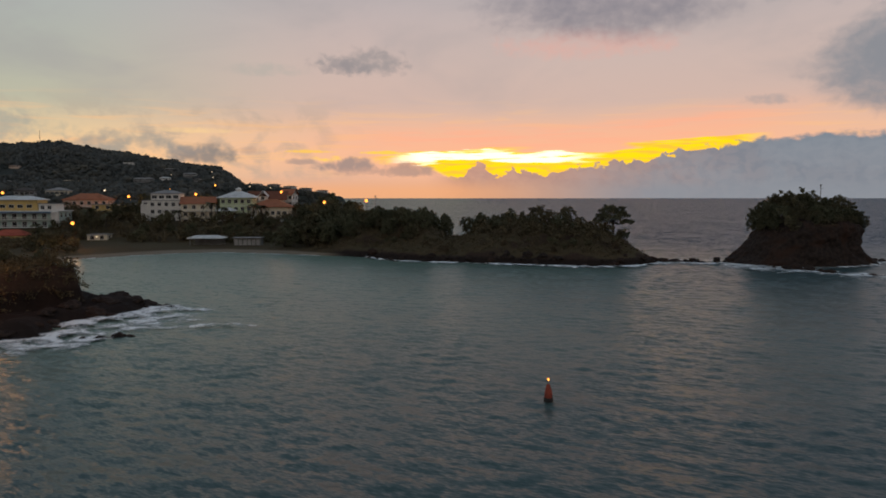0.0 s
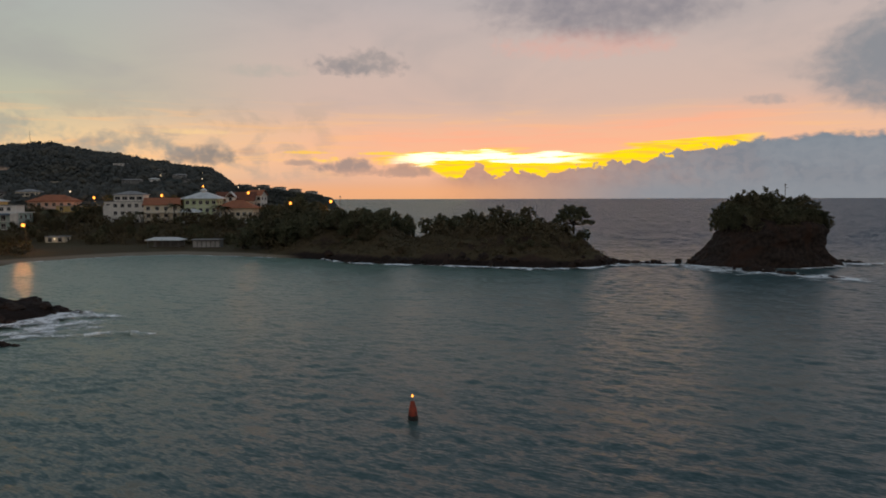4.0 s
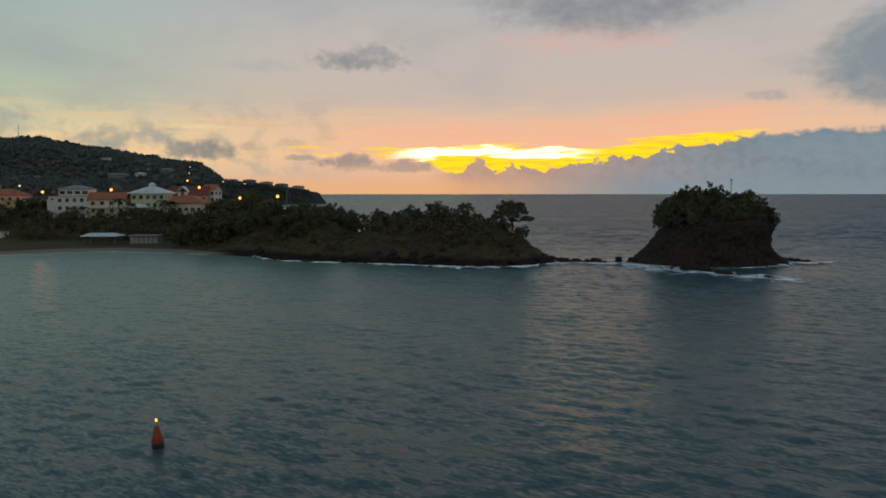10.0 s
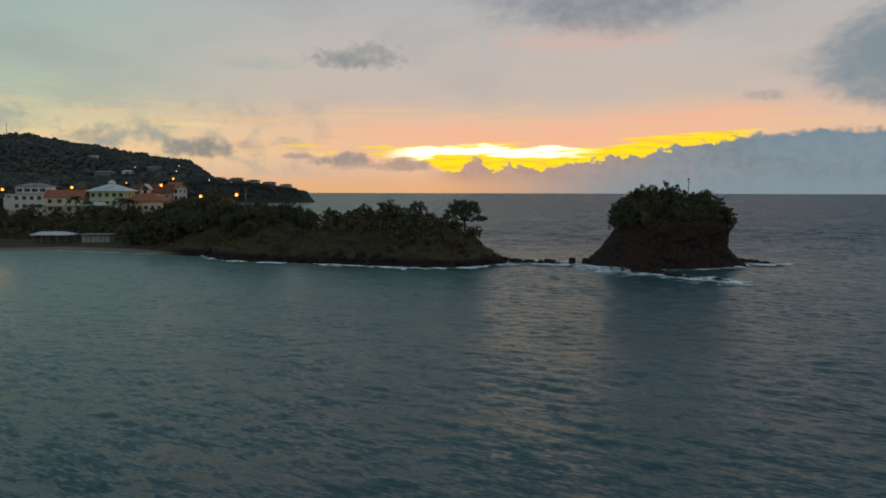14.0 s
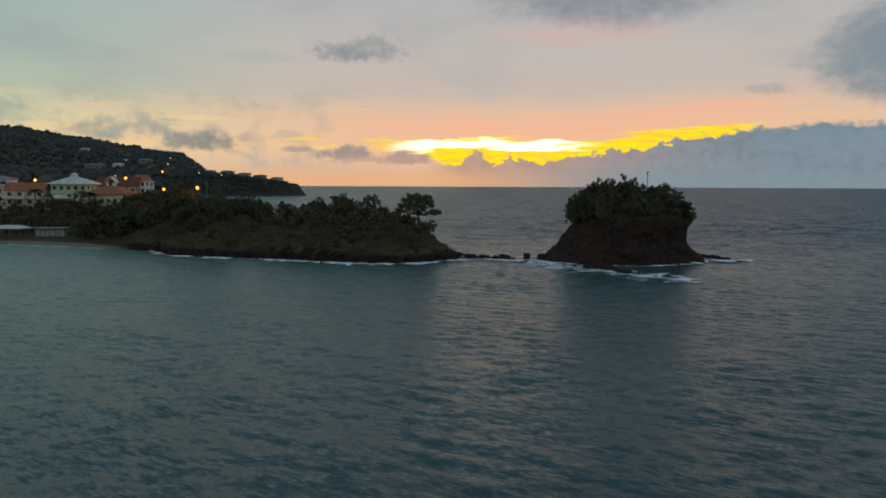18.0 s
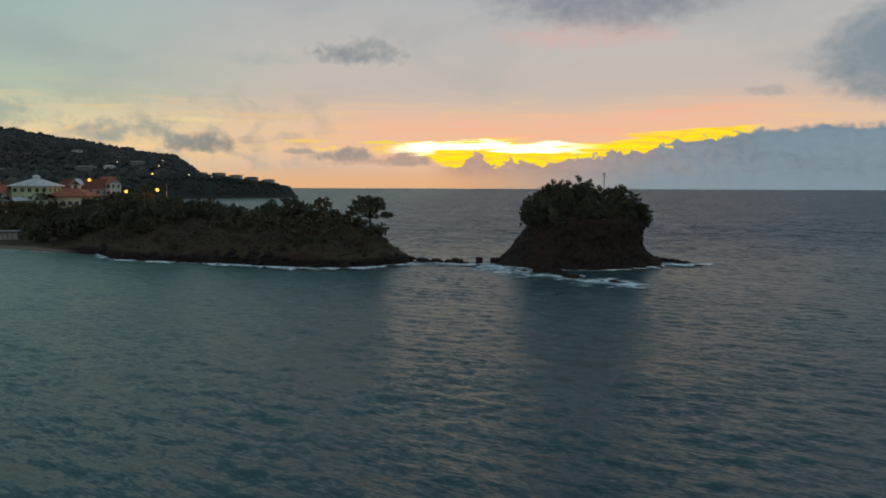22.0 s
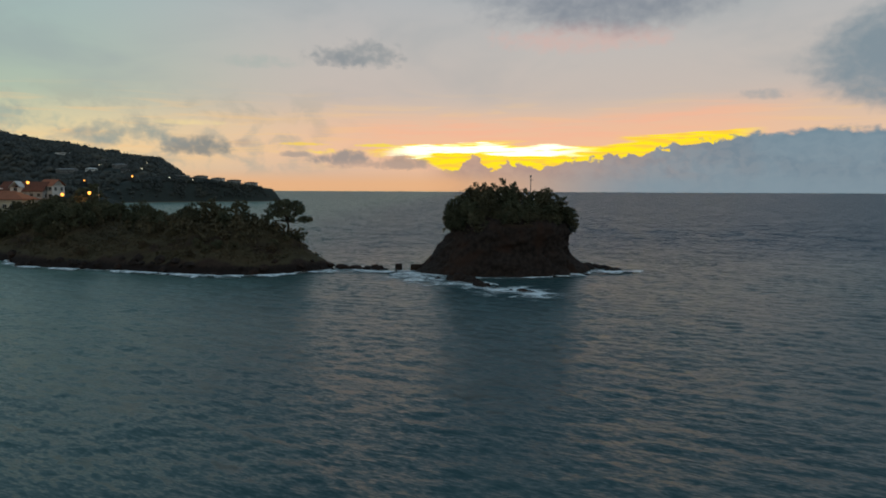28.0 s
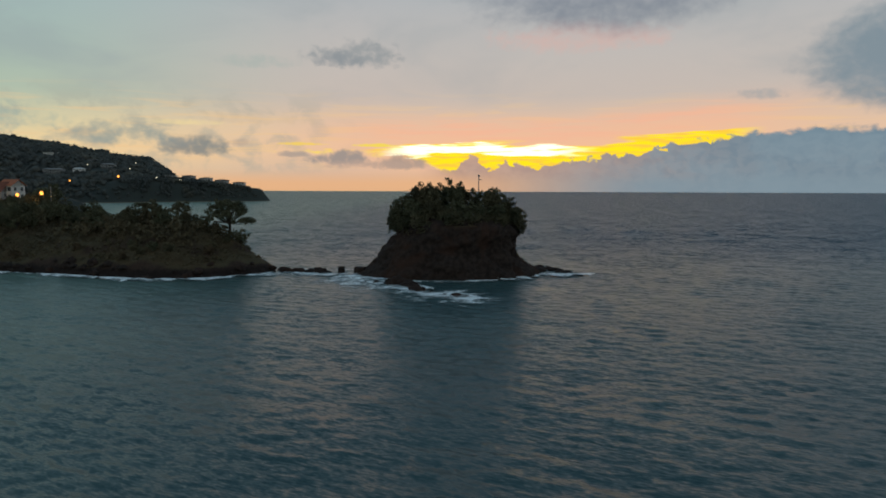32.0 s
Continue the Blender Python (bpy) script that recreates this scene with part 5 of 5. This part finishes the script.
# houses scattered over the far hill
for x, y, wall, roof, floors, wide in HILL:
    if float(inland(np.array([x]), np.array([y]))[0]) < 8:
        continue
    house(x, y, ground_at(x, y) + 0.6, random.uniform(0, 25), wide, 9, 1 + floors, wall, roof, random.choice(("hip", "flat")),
          "distant " + wall + " house on the wooded hillside", 2.9, 1.6, 4, 2, sink=6, kind="wide")
# terrace of flat-roofed houses along the headland's ridge
for i, (x, wide) in enumerate(((-331, 15), (-305, 18), (-280, 17), (-256, 18), (-231, 17))):
    top = np.interp(x, [-331, -305, -256, -231, -208], [38.2, 37.6, 31.6, 28.2, 23.0])
    house(x, 1126 + random.uniform(-2, 2), float(top) - 4.4, random.uniform(-6, 6), wide, 10, 1, "grey" if i % 2 else "white", "dark", "hip", "terrace house with dark low roof on ridge",
          3.2, 1.1, cols=4, sides=1, sink=9, kind="tall", over=0.9)

# ---- lamps, mast, buoy ----


def street_lamp(x, y, z, pale=False, light=0.0, size=0.6):
    """A street lamp whose head hangs at (x, y, z)."""
    g = ground_at(x, y)
    ob = thing("street_lamp", ("pale white" if pale else "orange sodium") + " street lamp lit at dusk on a dark pole", "street lamp", pose(x, y, g), group="street lamps")
    tall = max(z - g, 3.0)
    part("pole", rings(bmesh.new(), [(0, 1.2, -0.5, 0.11), (0, 1.2, tall + 0.2, 0.07)], 8), POLE, ob)
    part("arm", boxed((-0.04, -0.1, tall + 0.16, 0.04, 1.2, tall + 0.24)), METAL, ob)
    part("hood", rings(bmesh.new(), [(0, 0, tall + 0.12, size * 1.05), (0, 0, tall + 0.2, size * 0.6)], 10), METAL, ob)
    bm = bmesh.new()
    bmesh.ops.create_icosphere(bm, subdivisions=2, radius=size)
    part("bulb", bm, PALE_LAMP if pale else SODIUM, ob, "glowing lamp", m=pose(0, 0, tall - size * 0.75))
    if light:
        lamp = new("lamp_light", bpy.data.lights.new("lamp_light", "POINT"))
        lamp.data.energy, lamp.data.color, lamp.data.shadow_soft_size = light, (1.0, 0.42, 0.10), 0.4
        lamp.location = (x, y - 1.5, g + tall - size * 2)


for row in ((-161.4, 341, 19.9, False, 1600), (-134.9, 243.5, 11.0, False, 1500), (-127.4, 336, 20.9, False, 1300), (-86.6, 332.5, 21.9, False, 700), (-63.6, 316, 17.4, False, 450),
            (-42.3, 295, 18.2, False, 250), (-206, 316, 21.5, False, 0)):
    street_lamp(*row)
for x, y, up, pale, size in HILL_LAMPS:
    street_lamp(x, y, ground_at(x, y) + up, pale, 0, size)
street_lamp(-72.4, 107.5, 15.0, False, 1100)


def wall_lamp():
    ob = thing("wall_lamp", "bright white lamp on the hut wall", "lamp", pose(-146.8, 282.2, 3.75))
    bm = bmesh.new()
    bmesh.ops.create_icosphere(bm, subdivisions=2, radius=0.28)
    part("bulb", bm, PALE_LAMP, ob)
    part("bracket", boxed((-0.08, 0, -0.08, 0.08, 0.72, 0.08)), METAL, ob)


wall_lamp()


def mast(x, y, z, tall, label, wide=0.16):
    ob = thing("mast", label, "mast", pose(x, y, z))
    part("pole", rings(bmesh.new(), [(0, 0, -0.8, wide), (0, 0, tall, wide * 0.6)], 8), METAL, ob)
    part("crossbar", boxed((-0.1, -0.05, tall - 0.7, 0.75, 0.05, tall - 0.58)), METAL, ob)
    part("cap", rings(bmesh.new(), [(0, 0, tall, wide * 1.6), (0, 0, tall + 0.5, wide * 1.6)], 8), METAL, ob)


mast(104.1, 224.0, 13.0, 9.6, "thin steel beacon mast rising from the trees on the islet")
mast(-38.5, 294, ground_at(-38.5, 294), 11.5, "bare utility pole beside a lamp")
mast(-886, 1488, ground_at(-886, 1488), 28.0, "tall radio mast on the hilltop", 0.6)


def buoy():
    ob = thing("channel_buoy", "red conical channel buoy with a lit lamp afloat on the sea", "buoy", pose(7.8, 69.6, 0, 2, -2, 20) @ Matrix.Diagonal((0.7, 0.7, 1.0, 1)))
    part("hull", rings(bmesh.new(), [(0, 0, -0.6, 0.55), (0, 0, -0.3, 0.66), (0, 0, 0.35, 0.66), (0, 0, 0.45, 0.60)], 20), BUOY_DARK, ob, "dark weedy waterline hull")
    part("cone", rings(bmesh.new(), [(0, 0, 0.45, 0.58), (0, 0, 0.75, 0.56), (0, 0, 1.2, 0.44), (0, 0, 1.62, 0.28), (0, 0, 1.78, 0.22)], 20), BUOY_RED, ob, smooth=False)
    part("collar", rings(bmesh.new(), [(0, 0, 1.78, 0.26), (0, 0, 1.84, 0.26)], 16), METAL, ob)
    part("lamp_post", rings(bmesh.new(), [(0, 0, 1.84, 0.06), (0, 0, 2.1, 0.06)], 8), METAL, ob)
    bm = bmesh.new()
    bmesh.ops.create_icosphere(bm, subdivisions=2, radius=0.13)
    part("lantern", bm, SODIUM, ob, "glowing orange lantern", m=pose(0, 0, 2.22))
    for i in range(4):
        a = math.pi * i / 2 + 0.4
        bm = bmesh.new()
        tube(bm, [Vector((0.6 * math.cos(a), 0.6 * math.sin(a), 0.4)), Vector((0.66 * math.cos(a), 0.66 * math.sin(a), 0.62)), Vector((0.56 * math.cos(a), 0.56 * math.sin(a), 0.8))], [0.03] * 3, 5)
        part("lifting_eye", bm, BUOY_DARK, ob)


buoy()
